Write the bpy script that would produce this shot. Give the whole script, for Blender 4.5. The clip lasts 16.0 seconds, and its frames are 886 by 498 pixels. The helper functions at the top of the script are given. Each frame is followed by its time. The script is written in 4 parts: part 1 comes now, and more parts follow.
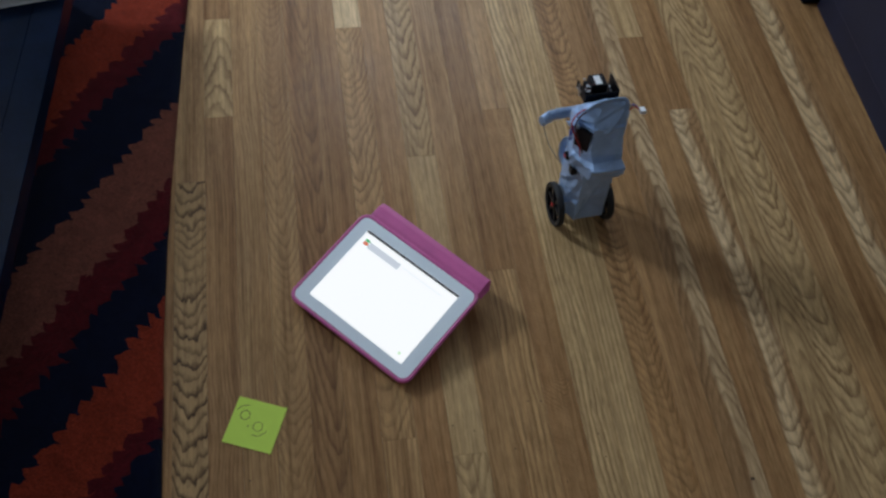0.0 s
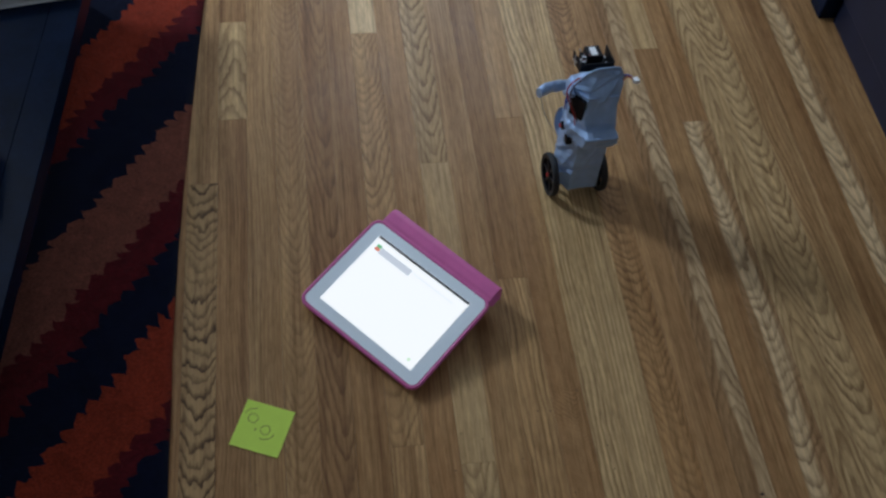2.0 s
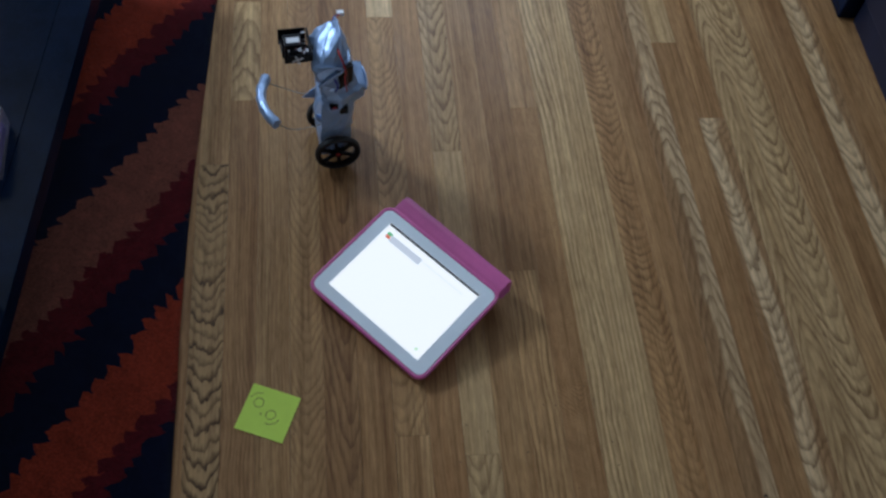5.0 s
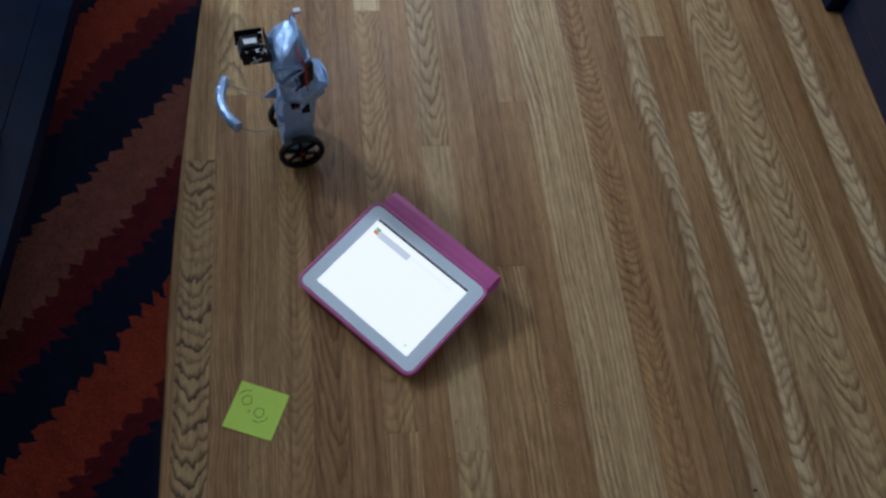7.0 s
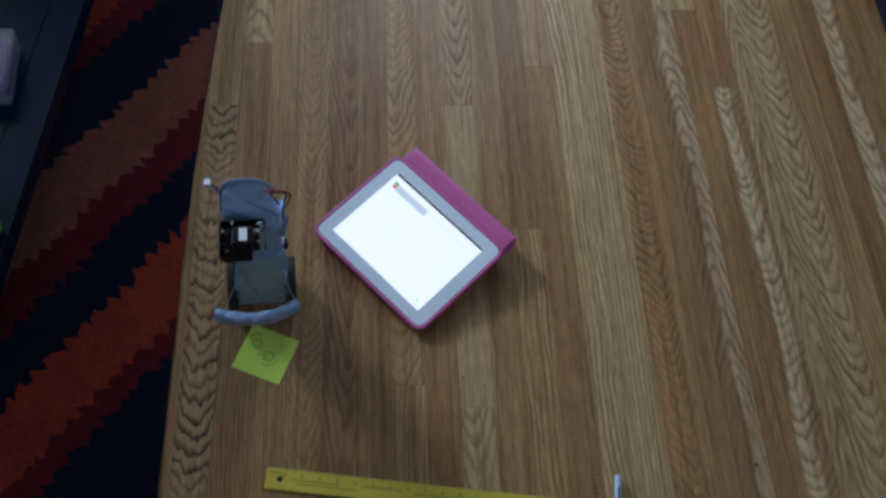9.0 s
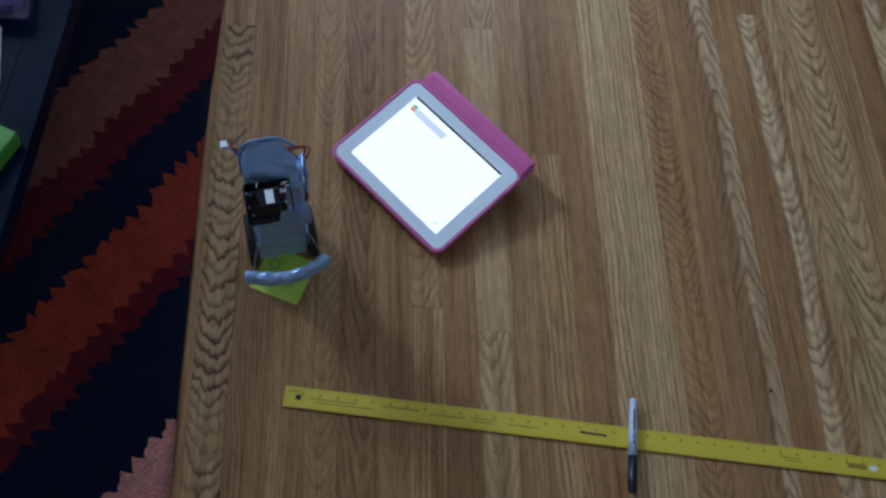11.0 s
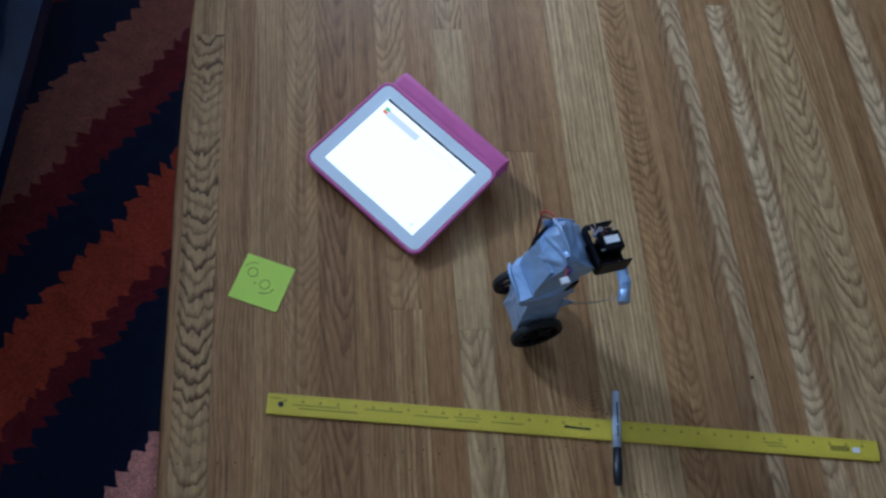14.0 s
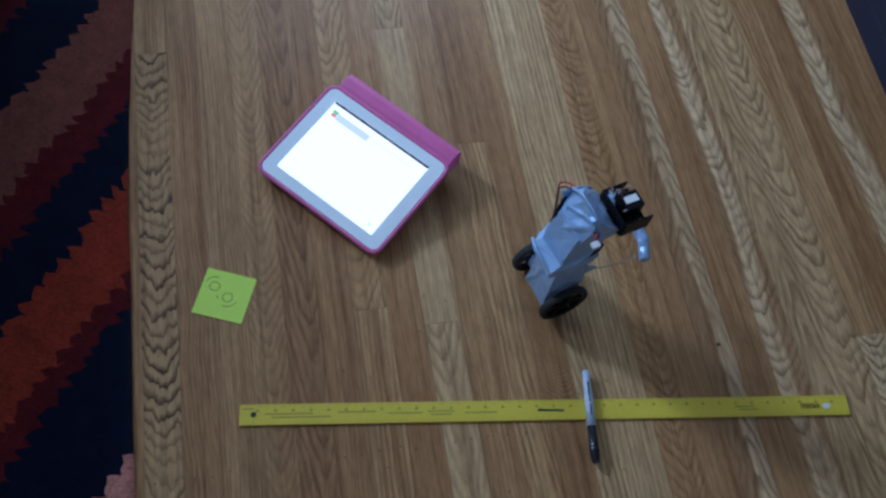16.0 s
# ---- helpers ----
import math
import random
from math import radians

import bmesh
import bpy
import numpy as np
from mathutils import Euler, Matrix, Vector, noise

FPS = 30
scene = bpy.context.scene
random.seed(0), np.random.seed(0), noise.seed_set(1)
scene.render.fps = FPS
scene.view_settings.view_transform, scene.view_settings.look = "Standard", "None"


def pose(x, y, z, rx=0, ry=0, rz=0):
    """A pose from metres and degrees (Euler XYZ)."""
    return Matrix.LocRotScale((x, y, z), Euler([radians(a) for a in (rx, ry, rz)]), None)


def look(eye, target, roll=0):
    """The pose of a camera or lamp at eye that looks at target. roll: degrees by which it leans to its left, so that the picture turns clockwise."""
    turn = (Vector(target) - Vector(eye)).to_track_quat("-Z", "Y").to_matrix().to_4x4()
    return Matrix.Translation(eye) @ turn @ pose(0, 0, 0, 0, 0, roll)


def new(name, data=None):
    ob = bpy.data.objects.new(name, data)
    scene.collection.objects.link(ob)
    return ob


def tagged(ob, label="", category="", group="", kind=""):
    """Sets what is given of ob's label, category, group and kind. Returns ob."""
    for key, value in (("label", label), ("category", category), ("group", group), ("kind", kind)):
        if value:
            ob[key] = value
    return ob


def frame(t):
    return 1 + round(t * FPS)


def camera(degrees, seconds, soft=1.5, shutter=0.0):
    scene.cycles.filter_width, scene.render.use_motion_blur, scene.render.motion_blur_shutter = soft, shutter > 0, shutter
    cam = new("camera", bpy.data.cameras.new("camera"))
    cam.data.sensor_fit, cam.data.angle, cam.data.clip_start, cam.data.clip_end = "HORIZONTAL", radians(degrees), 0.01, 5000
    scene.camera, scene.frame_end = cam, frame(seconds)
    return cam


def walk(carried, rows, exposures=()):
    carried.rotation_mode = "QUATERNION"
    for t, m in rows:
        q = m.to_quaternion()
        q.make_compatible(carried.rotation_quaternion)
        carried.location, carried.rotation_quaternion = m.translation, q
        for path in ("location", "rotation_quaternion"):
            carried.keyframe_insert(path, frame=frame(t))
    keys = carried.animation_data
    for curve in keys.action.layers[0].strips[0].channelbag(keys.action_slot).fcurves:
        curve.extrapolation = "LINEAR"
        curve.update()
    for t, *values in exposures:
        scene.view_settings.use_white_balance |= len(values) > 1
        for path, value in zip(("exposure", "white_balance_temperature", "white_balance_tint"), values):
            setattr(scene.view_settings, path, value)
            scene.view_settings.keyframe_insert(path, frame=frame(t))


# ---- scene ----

cam = camera(50.0, 16.0, soft=2.6, shutter=0.4)
PATH = [
    (0.0, (0.174, -0.569, 1.380), (0.3007, -0.0363, 0.5431), 6.24),
    (0.5, (0.172, -0.565, 1.380), (0.2934, -0.0310, 0.5438), 5.98),
    (1.0, (0.166, -0.563, 1.382), (0.2894, -0.0254, 0.5480), 6.72),
    (1.5, (0.161, -0.563, 1.378), (0.2862, -0.0216, 0.5461), 7.01),
    (2.0, (0.164, -0.569, 1.372), (0.2858, -0.0267, 0.5404), 6.88),
    (2.5, (0.156, -0.557, 1.379), (0.2804, -0.0226, 0.5429), 7.77),
    (3.0, (0.151, -0.557, 1.374), (0.2758, -0.0200, 0.5395), 8.20),
    (3.5, (0.150, -0.556, 1.374), (0.2710, -0.0206, 0.5382), 8.64),
    (6.0, (0.149, -0.551, 1.368), (0.2706, -0.0276, 0.5248), 9.26),
    (6.5, (0.149, -0.550, 1.367), (0.2780, -0.0280, 0.5236), 9.62),
    (7.0, (0.148, -0.543, 1.368), (0.2810, -0.0250, 0.5229), 10.11),
    (7.5, (0.151, -0.542, 1.366), (0.2812, -0.0248, 0.5204), 10.50),
    (8.0, (0.146, -0.540, 1.366), (0.2767, -0.0235, 0.5202), 11.46),
    (8.5, (0.140, -0.544, 1.364), (0.2730, -0.0276, 0.5178), 12.12),
    (9.0, (0.139, -0.571, 1.353), (0.2605, -0.0730, 0.4938), 13.09),
    (9.5, (0.126, -0.581, 1.336), (0.2403, -0.1302, 0.4507), 14.14),
    (10.0, (0.122, -0.588, 1.334), (0.2390, -0.1414, 0.4469), 14.53),
    (12.5, (0.121, -0.593, 1.330), (0.2344, -0.1547, 0.4384), 14.67),
    (13.0, (0.130, -0.594, 1.334), (0.2419, -0.1538, 0.4429), 14.37),
    (13.5, (0.136, -0.596, 1.334), (0.2596, -0.1561, 0.4448), 14.13),
    (14.0, (0.136, -0.597, 1.334), (0.2661, -0.1515, 0.4488), 13.70),
    (14.5, (0.138, -0.597, 1.335), (0.2665, -0.1501, 0.4502), 13.57),
    (15.0, (0.149, -0.603, 1.338), (0.2770, -0.1530, 0.4546), 12.39),
    (15.5, (0.166, -0.606, 1.342), (0.3217, -0.1651, 0.4577), 11.46),
    (16.0, (0.159, -0.612, 1.336), (0.3148, -0.1673, 0.4537), 11.12),
]
EXPOSURE = [(0.0, -0.12, 6280, 13), (3.5, -0.16, 5920, 13), (7.0, -0.16, 5740, 13), (9.5, -0.14, 5500, 13), (12.4, 0.16, 5260, 13), (16.0, 0.16, 4980, 13)]
walk(cam, [(t, look(eye, target, roll)) for t, eye, target, roll in PATH], EXPOSURE)

# ---- light: daylight through a northwest window, and an added north fill ----
world = bpy.data.worlds.new("sky")
scene.world = world
world.use_nodes = True
wn = world.node_tree.nodes
sky = wn.new("ShaderNodeTexSky")
sky.sky_type, sky.sun_disc = "NISHITA", False
sky.sun_elevation, sky.sun_rotation = radians(35), radians(200)
world.node_tree.links.new(sky.outputs[0], wn["Background"].inputs[0])
wn["Background"].inputs[1].default_value = 0.1


def window_light(name, place, target, width, height, watts, colour):
    data = bpy.data.lights.new(name, "AREA")
    data.shape, data.size, data.size_y = "RECTANGLE", width, height
    data.energy, data.color = watts, colour
    ob = new(name, data)
    ob.matrix_world = look(place, target)
    return ob


window_light("daylight_northwest", (-2.10, 2.47, 1.98), (0.4, 0.4, 0.1), 0.56, 0.68, 92, (0.75, 0.88, 1.0))
# soft fill added at an unseen north window, evens out the floor
window_light("daylight_north", (0.62, 2.47, 1.55), (0.55, 0.4, 0.2), 1.10, 1.15, 14, (0.76, 0.88, 1.0))


# ---- materials ----
def node_material(name):
    mat = bpy.data.materials.new(name)
    mat.use_nodes = True
    return mat, mat.node_tree.nodes, mat.node_tree.links, mat.node_tree.nodes["Principled BSDF"]


def wire(links, a, b):
    links.new(a, b)


def math_node(nodes, links, op, a, b=None, clamp=False):
    n = nodes.new("ShaderNodeMath")
    n.operation, n.use_clamp = op, clamp
    for i, v in enumerate((a, b)):
        if v is None:
            continue
        if isinstance(v, (int, float)):
            n.inputs[i].default_value = v
        else:
            links.new(v, n.inputs[i])
    return n.outputs[0]


def ramp(nodes, links, value, stops, constant=False):
    n = nodes.new("ShaderNodeValToRGB")
    if constant:
        n.color_ramp.interpolation = "CONSTANT"
    els = n.color_ramp.elements
    while len(els) < len(stops):
        els.new(0.5)
    for e, (pos, col) in zip(els, stops):
        e.position, e.color = pos, (*col, 1)
    links.new(value, n.inputs[0])
    return n.outputs[0]


def mix_colour(nodes, links, fac, a, b, blend="MIX"):
    n = nodes.new("ShaderNodeMix")
    n.data_type, n.blend_type = "RGBA", blend
    for sock, v in ((n.inputs[0], fac), (n.inputs[6], a), (n.inputs[7], b)):
        if isinstance(v, (int, float)):
            sock.default_value = v
        elif isinstance(v, tuple):
            sock.default_value = (*v, 1)
        else:
            links.new(v, sock)
    return n.outputs[2]


def noise_tex(nodes, links, vec, scale, detail=4.0, rough=0.5, distortion=0.0):
    n = nodes.new("ShaderNodeTexNoise")
    n.inputs["Scale"].default_value, n.inputs["Detail"].default_value = scale, detail
    n.inputs["Roughness"].default_value, n.inputs["Distortion"].default_value = rough, distortion
    if vec is not None:
        links.new(vec, n.inputs["Vector"])
    return n.outputs[0]


def scaled(nodes, links, vec, s, loc=(0, 0, 0)):
    n = nodes.new("ShaderNodeMapping")
    n.inputs["Scale"].default_value, n.inputs["Location"].default_value = s, loc
    links.new(vec, n.inputs["Vector"])
    return n.outputs[0]


def bump(nodes, links, bsdf, height, strength, distance):
    n = nodes.new("ShaderNodeBump")
    n.inputs["Strength"].default_value, n.inputs["Distance"].default_value = strength, distance
    links.new(height, n.inputs["Height"])
    links.new(n.outputs[0], bsdf.inputs["Normal"])


def surface(name, colour, rough=0.5, metal=0.0, vary=0.15, scale=40.0, relief=0.1, relief_scale=300.0, gloss=0.5):
    """Plain stuff with mottling at two scales and a fine relief."""
    mat, nodes, links, bsdf = node_material(name)
    vec = nodes.new("ShaderNodeTexCoord").outputs["Object"]
    a = noise_tex(nodes, links, vec, scale, 3)
    b = noise_tex(nodes, links, vec, scale * 9, 3)
    f = math_node(nodes, links, "ADD", math_node(nodes, links, "MULTIPLY", a, 0.65), math_node(nodes, links, "MULTIPLY", b, 0.35))
    lo = tuple(c * (1 - vary) for c in colour)
    hi = tuple(min(1, c * (1 + vary)) for c in colour)
    links.new(ramp(nodes, links, f, [(0.3, lo), (0.7, hi)]), bsdf.inputs["Base Color"])
    bsdf.inputs["Roughness"].default_value, bsdf.inputs["Metallic"].default_value = rough, metal
    bsdf.inputs["Specular IOR Level"].default_value = gloss
    if relief:
        bump(nodes, links, bsdf, noise_tex(nodes, links, vec, relief_scale, 3), relief, 0.002)
    return mat


def oak(name, light, dark, line, streaks, heart=None):
    """Varnished oak. The plank's own colour says how it was sawn: place of the heart, slant and closeness of the rings, strength of the figure."""
    mat, nodes, links, bsdf = node_material(name)
    tc = nodes.new("ShaderNodeTexCoord").outputs["Object"]
    obj = nodes.new("ShaderNodeObjectInfo")
    info = obj.outputs["Random"]
    M = lambda op, a, b=None: math_node(nodes, links, op, a, b)
    sep = nodes.new("ShaderNodeSeparateXYZ")
    links.new(tc, sep.inputs[0])
    x, y = sep.outputs[0], sep.outputs[1]
    shift = nodes.new("ShaderNodeCombineXYZ")
    links.new(M("MULTIPLY", info, 37.0), shift.inputs[2])
    vadd = nodes.new("ShaderNodeVectorMath")
    vadd.operation = "ADD"
    links.new(tc, vadd.inputs[0])
    links.new(shift.outputs[0], vadd.inputs[1])
    vec = vadd.outputs[0]
    cut = nodes.new("ShaderNodeSeparateColor")
    links.new(obj.outputs["Color"], cut.inputs[0])
    figure = obj.outputs["Alpha"]
    slow = M("SUBTRACT", noise_tex(nodes, links, scaled(nodes, links, vec, (7, 2.6, 1)), 1.0, 2, 0.5), 0.5)
    mid = M("SUBTRACT", noise_tex(nodes, links, scaled(nodes, links, vec, (30, 11, 1)), 1.0, 3, 0.55), 0.5)
    fine = M("SUBTRACT", noise_tex(nodes, links, scaled(nodes, links, vec, (170, 40, 1)), 1.0, 3, 0.6), 0.5)
    # rings: a slanted cone of growth rings met by the plank's face
    u = M("ADD", x, M("MULTIPLY", M("SUBTRACT", cut.outputs[0], 0.5), 0.10))
    u = M("ADD", u, M("MULTIPLY", slow, 0.030))
    slant = M("MULTIPLY", M("SUBTRACT", cut.outputs[1], 0.5), 3.0)
    bow = M("SQRT", M("ADD", M("MULTIPLY", u, u), 0.00009))
    close = M("ADD", 30.0, M("MULTIPLY", cut.outputs[2], 190.0))
    drift = M("SUBTRACT", noise_tex(nodes, links, scaled(nodes, links, vec, (3, 5.5, 1)), 1.0, 1), 0.5)
    count = M("MULTIPLY", M("ADD", bow, M("MULTIPLY", M("ADD", y, M("MULTIPLY", drift, 0.11)), slant)), close)
    count = M("ADD", count, M("MULTIPLY", slow, 3.6))
    count = M("ADD", count, M("MULTIPLY", mid, M("ADD", 0.5, M("MULTIPLY", M("ABSOLUTE", slant), 3.6))))
    count = M("ADD", count, M("MULTIPLY", fine, 0.62))
    saw = M("FRACT", count)
    rings = ramp(nodes, links, saw, [(0.0, (0.05, 0.05, 0.05)), (0.36, (0.0, 0.0, 0.0)), (0.66, (0.62, 0.62, 0.62)), (0.86, (1, 1, 1)), (0.96, (0.15, 0.15, 0.15))])
    each = nodes.new("ShaderNodeTexWhiteNoise")
    each.noise_dimensions = "1D"
    links.new(M("ADD", M("FLOOR", count), M("FLOOR", M("MULTIPLY", info, 90.0))), each.inputs["W"])
    rings = M("MULTIPLY", rings, ramp(nodes, links, each.outputs["Value"], [(0.0, (0.55, 0.55, 0.55)), (0.6, (1, 1, 1))]))
    # long pores and broad bands of tone
    streak = noise_tex(nodes, links, scaled(nodes, links, vec, (460, 7, 1)), 1.0, 4, 0.6)
    medium = noise_tex(nodes, links, scaled(nodes, links, vec, (130, 2.6, 1)), 1.0, 3, 0.6)
    broad = noise_tex(nodes, links, scaled(nodes, links, vec, (34, 1.5, 1)), 1.0, 3, 0.55)
    base = mix_colour(nodes, links, ramp(nodes, links, broad, [(0.34, (0, 0, 0)), (0.66, (1, 1, 1))]), light, dark)
    if heart:
        edge = M("ADD", x, M("ADD", M("MULTIPLY", slow, 0.07), M("MULTIPLY", mid, 0.020)))
        edge = M("ABSOLUTE", M("ADD", edge, M("MULTIPLY", M("SUBTRACT", info, 0.5), 0.024)))
        side = ramp(nodes, links, M("MULTIPLY", edge, 20.0), [(0.27, (0, 0, 0)), (0.40, (1, 1, 1))])
        base = mix_colour(nodes, links, side, base, heart)
    base = mix_colour(nodes, links, 1.0, base, ramp(nodes, links, medium, [(0.30, (0.66, 0.61, 0.56)), (0.50, (1, 1, 1)), (0.70, (1.14, 1.13, 1.10))]), "MULTIPLY")
    tone = ramp(nodes, links, info, [(0.0, (0.86, 0.84, 0.82)), (0.5, (1, 1, 1)), (1.0, (1.08, 1.08, 1.06))])
    base = mix_colour(nodes, links, 1.0, base, tone, "MULTIPLY")
    fade = noise_tex(nodes, links, scaled(nodes, links, vec, (46, 8, 1)), 1.0, 3, 0.6)
    fade = ramp(nodes, links, fade, [(0.28, (0.60, 0.60, 0.60)), (0.52, (1, 1, 1))])
    lull = noise_tex(nodes, links, scaled(nodes, links, vec, (16, 3.4, 1)), 1.0, 2)
    fade = M("MULTIPLY", fade, ramp(nodes, links, lull, [(0.34, (0.50, 0.50, 0.50)), (0.50, (1, 1, 1))]))
    strength = M("MULTIPLY", M("MULTIPLY", rings, M("MULTIPLY", figure, 1.12)), fade)
    col = mix_colour(nodes, links, strength, base, line)
    col = mix_colour(nodes, links, M("MULTIPLY", ramp(nodes, links, streak, [(0.48, (0, 0, 0)), (0.68, (1, 1, 1))]), streaks), col, line)
    fleck = noise_tex(nodes, links, scaled(nodes, links, vec, (150, 30, 1)), 1.0, 5, 0.7)
    col = mix_colour(nodes, links, 1.0, col, ramp(nodes, links, fleck, [(0.30, (0.72, 0.69, 0.66)), (0.55, (1, 1, 1)), (0.75, (1.16, 1.16, 1.14))]), "MULTIPLY")
    links.new(col, bsdf.inputs["Base Color"])
    bsdf.inputs["Specular IOR Level"].default_value = 0.25
    dull = noise_tex(nodes, links, scaled(nodes, links, vec, (14, 6, 1)), 1.0, 3)
    links.new(ramp(nodes, links, dull, [(0.3, (0.30, 0.30, 0.30)), (0.7, (0.44, 0.44, 0.44))]), bsdf.inputs["Roughness"])
    h = M("ADD", M("MULTIPLY", strength, -0.5), M("MULTIPLY", streak, -0.6))
    bump(nodes, links, bsdf, h, 0.12, 0.0006)
    return mat


OAK = {
    "mid": oak("oak_mid", (0.56, 0.345, 0.150), (0.41, 0.228, 0.094), (0.105, 0.050, 0.017), 0.34),
    "red": oak("oak_red", (0.45, 0.260, 0.108), (0.34, 0.178, 0.072), (0.100, 0.042, 0.015), 0.26),
    "gold": oak("oak_gold", (0.62, 0.425, 0.205), (0.51, 0.332, 0.150), (0.180, 0.092, 0.034), 0.22),
    "border": oak("oak_border", (0.60, 0.392, 0.180), (0.49, 0.302, 0.130), (0.068, 0.033, 0.011), 0.16),
    "pale": oak("oak_pale", (0.70, 0.505, 0.275), (0.57, 0.390, 0.195), (0.170, 0.088, 0.034), 0.16),
    "sap": oak("oak_sap", (0.69, 0.500, 0.280), (0.57, 0.385, 0.195), (0.150, 0.078, 0.032), 0.16, (0.38, 0.220, 0.098)),
    "brown": oak("oak_brown", (0.45, 0.255, 0.105), (0.34, 0.178, 0.070), (0.095, 0.044, 0.016), 0.36),
}
M_GAP = surface("floor_gap", (0.10, 0.055, 0.025), 0.9)
M_KNOT = surface("dark_knot", (0.07, 0.038, 0.018), 0.6, vary=0.3)
M_WALL = surface("wall_paint", (0.48, 0.48, 0.48), 0.8, vary=0.04, scale=3, relief=0.05)
M_CEIL = surface("ceiling_paint", (0.66, 0.66, 0.66), 0.85, vary=0.03, scale=3, relief=0.05)
# near-black wood; the blue in it stands in for the tabletop's window sheen
M_ESPRESSO_SHEEN = surface("espresso_wood_blue_sheen", (0.003, 0.009, 0.026), 0.20, vary=0.35, scale=18, relief=0.02, gloss=0.09)
M_CABINET = surface("blue_black_lacquer", (0.008, 0.012, 0.032), 0.40, vary=0.25, scale=14, relief=0.05, gloss=0.35)
M_PINK = surface("pink_polyurethane", (0.66, 0.14, 0.36), 0.34, vary=0.08, scale=30, relief=0.12, relief_scale=900)
M_BEZEL = surface("white_bezel", (0.87, 0.95, 1.0), 0.16, vary=0.02, scale=20, relief=0, gloss=0.9)
M_NOTE = surface("lime_paper", (0.64, 0.86, 0.11), 0.75, vary=0.04, scale=40, relief=0.08)
M_PENCIL = surface("pencil_grey", (0.16, 0.20, 0.04), 0.7, vary=0.2)
M_RULER = surface("yellow_paint", (0.70, 0.56, 0.045), 0.42, vary=0.07, scale=22, relief=0.04)
M_INK = surface("black_ink", (0.40, 0.32, 0.035), 0.6, vary=0.2)
M_BARCODE = surface("brown_print", (0.10, 0.085, 0.02), 0.5)
M_INK_DARK = surface("dark_print", (0.02, 0.02, 0.02), 0.5)
M_TAPE = surface("duct_tape", (0.34, 0.48, 0.71), 0.34, metal=0.32, vary=0.12, scale=60, relief=0.10, relief_scale=160)
M_RUBBER = surface("black_rubber", (0.016, 0.016, 0.017), 0.7, vary=0.3)
M_PLASTIC = surface("black_plastic", (0.006, 0.006, 0.008), 0.36, vary=0.3, gloss=0.14)
M_WHITE = surface("white_plastic", (0.80, 0.81, 0.82), 0.4, vary=0.04)
M_RED = surface("red_insulation", (0.45, 0.02, 0.02), 0.45)
M_DARKRED = surface("dark_wire", (0.10, 0.02, 0.02), 0.45)
M_BLUE = surface("blue_insulation", (0.03, 0.05, 0.40), 0.45)
M_METAL = surface("bright_metal", (0.62, 0.63, 0.65), 0.3, metal=0.9)
M_STEELWIRE = surface("steel_wire", (0.30, 0.27, 0.22), 0.4, metal=0.8)
M_BARREL = surface("pale_grey_barrel", (0.55, 0.62, 0.74), 0.4, vary=0.05)
M_CAP = surface("black_cap", (0.012, 0.014, 0.022), 0.33, vary=0.2)
M_PAPER = surface("white_paper", (0.72, 0.73, 0.72), 0.8, vary=0.05)
M_GREENBOX = surface("green_card", (0.10, 0.36, 0.04), 0.4, vary=0.2, scale=60)
M_PURPLE = surface("purple_card", (0.09, 0.05, 0.25), 0.4, vary=0.4, scale=60)


def glow(name, colour, strength):
    mat, nodes, links, bsdf = node_material(name)
    bsdf.inputs["Base Color"].default_value = (0.02, 0.02, 0.02, 1)
    bsdf.inputs["Roughness"].default_value = 0.15
    bsdf.inputs["Emission Color"].default_value = (*colour, 1)
    bsdf.inputs["Emission Strength"].default_value = strength
    return mat


M_SCREEN = glow("lit_screen", (0.97, 1.0, 0.98), 1.05)
M_SCREEN_GREY = glow("lit_grey", (0.66, 0.72, 0.78), 0.9)
M_SCREEN_RED = glow("lit_red", (0.85, 0.20, 0.10), 0.8)
M_SCREEN_GREEN = glow("lit_green", (0.15, 0.60, 0.25), 0.8)
M_SCREEN_PALE = glow("lit_pale_green", (0.70, 0.92, 0.66), 0.95)
M_SCREEN_FAINT = glow("lit_faint", (0.86, 0.89, 0.92), 1.0)
M_SCREEN_BLACK = glow("lit_black", (0.0, 0.0, 0.0), 0.0)


def clear_plastic():
    mat, nodes, links, bsdf = node_material("clear_plastic")
    bsdf.inputs["Base Color"].default_value = (0.86, 0.84, 0.92, 1)
    bsdf.inputs["Transmission Weight"].default_value = 0.9
    bsdf.inputs["Roughness"].default_value = 0.18
    return mat


M_CLEAR = clear_plastic()


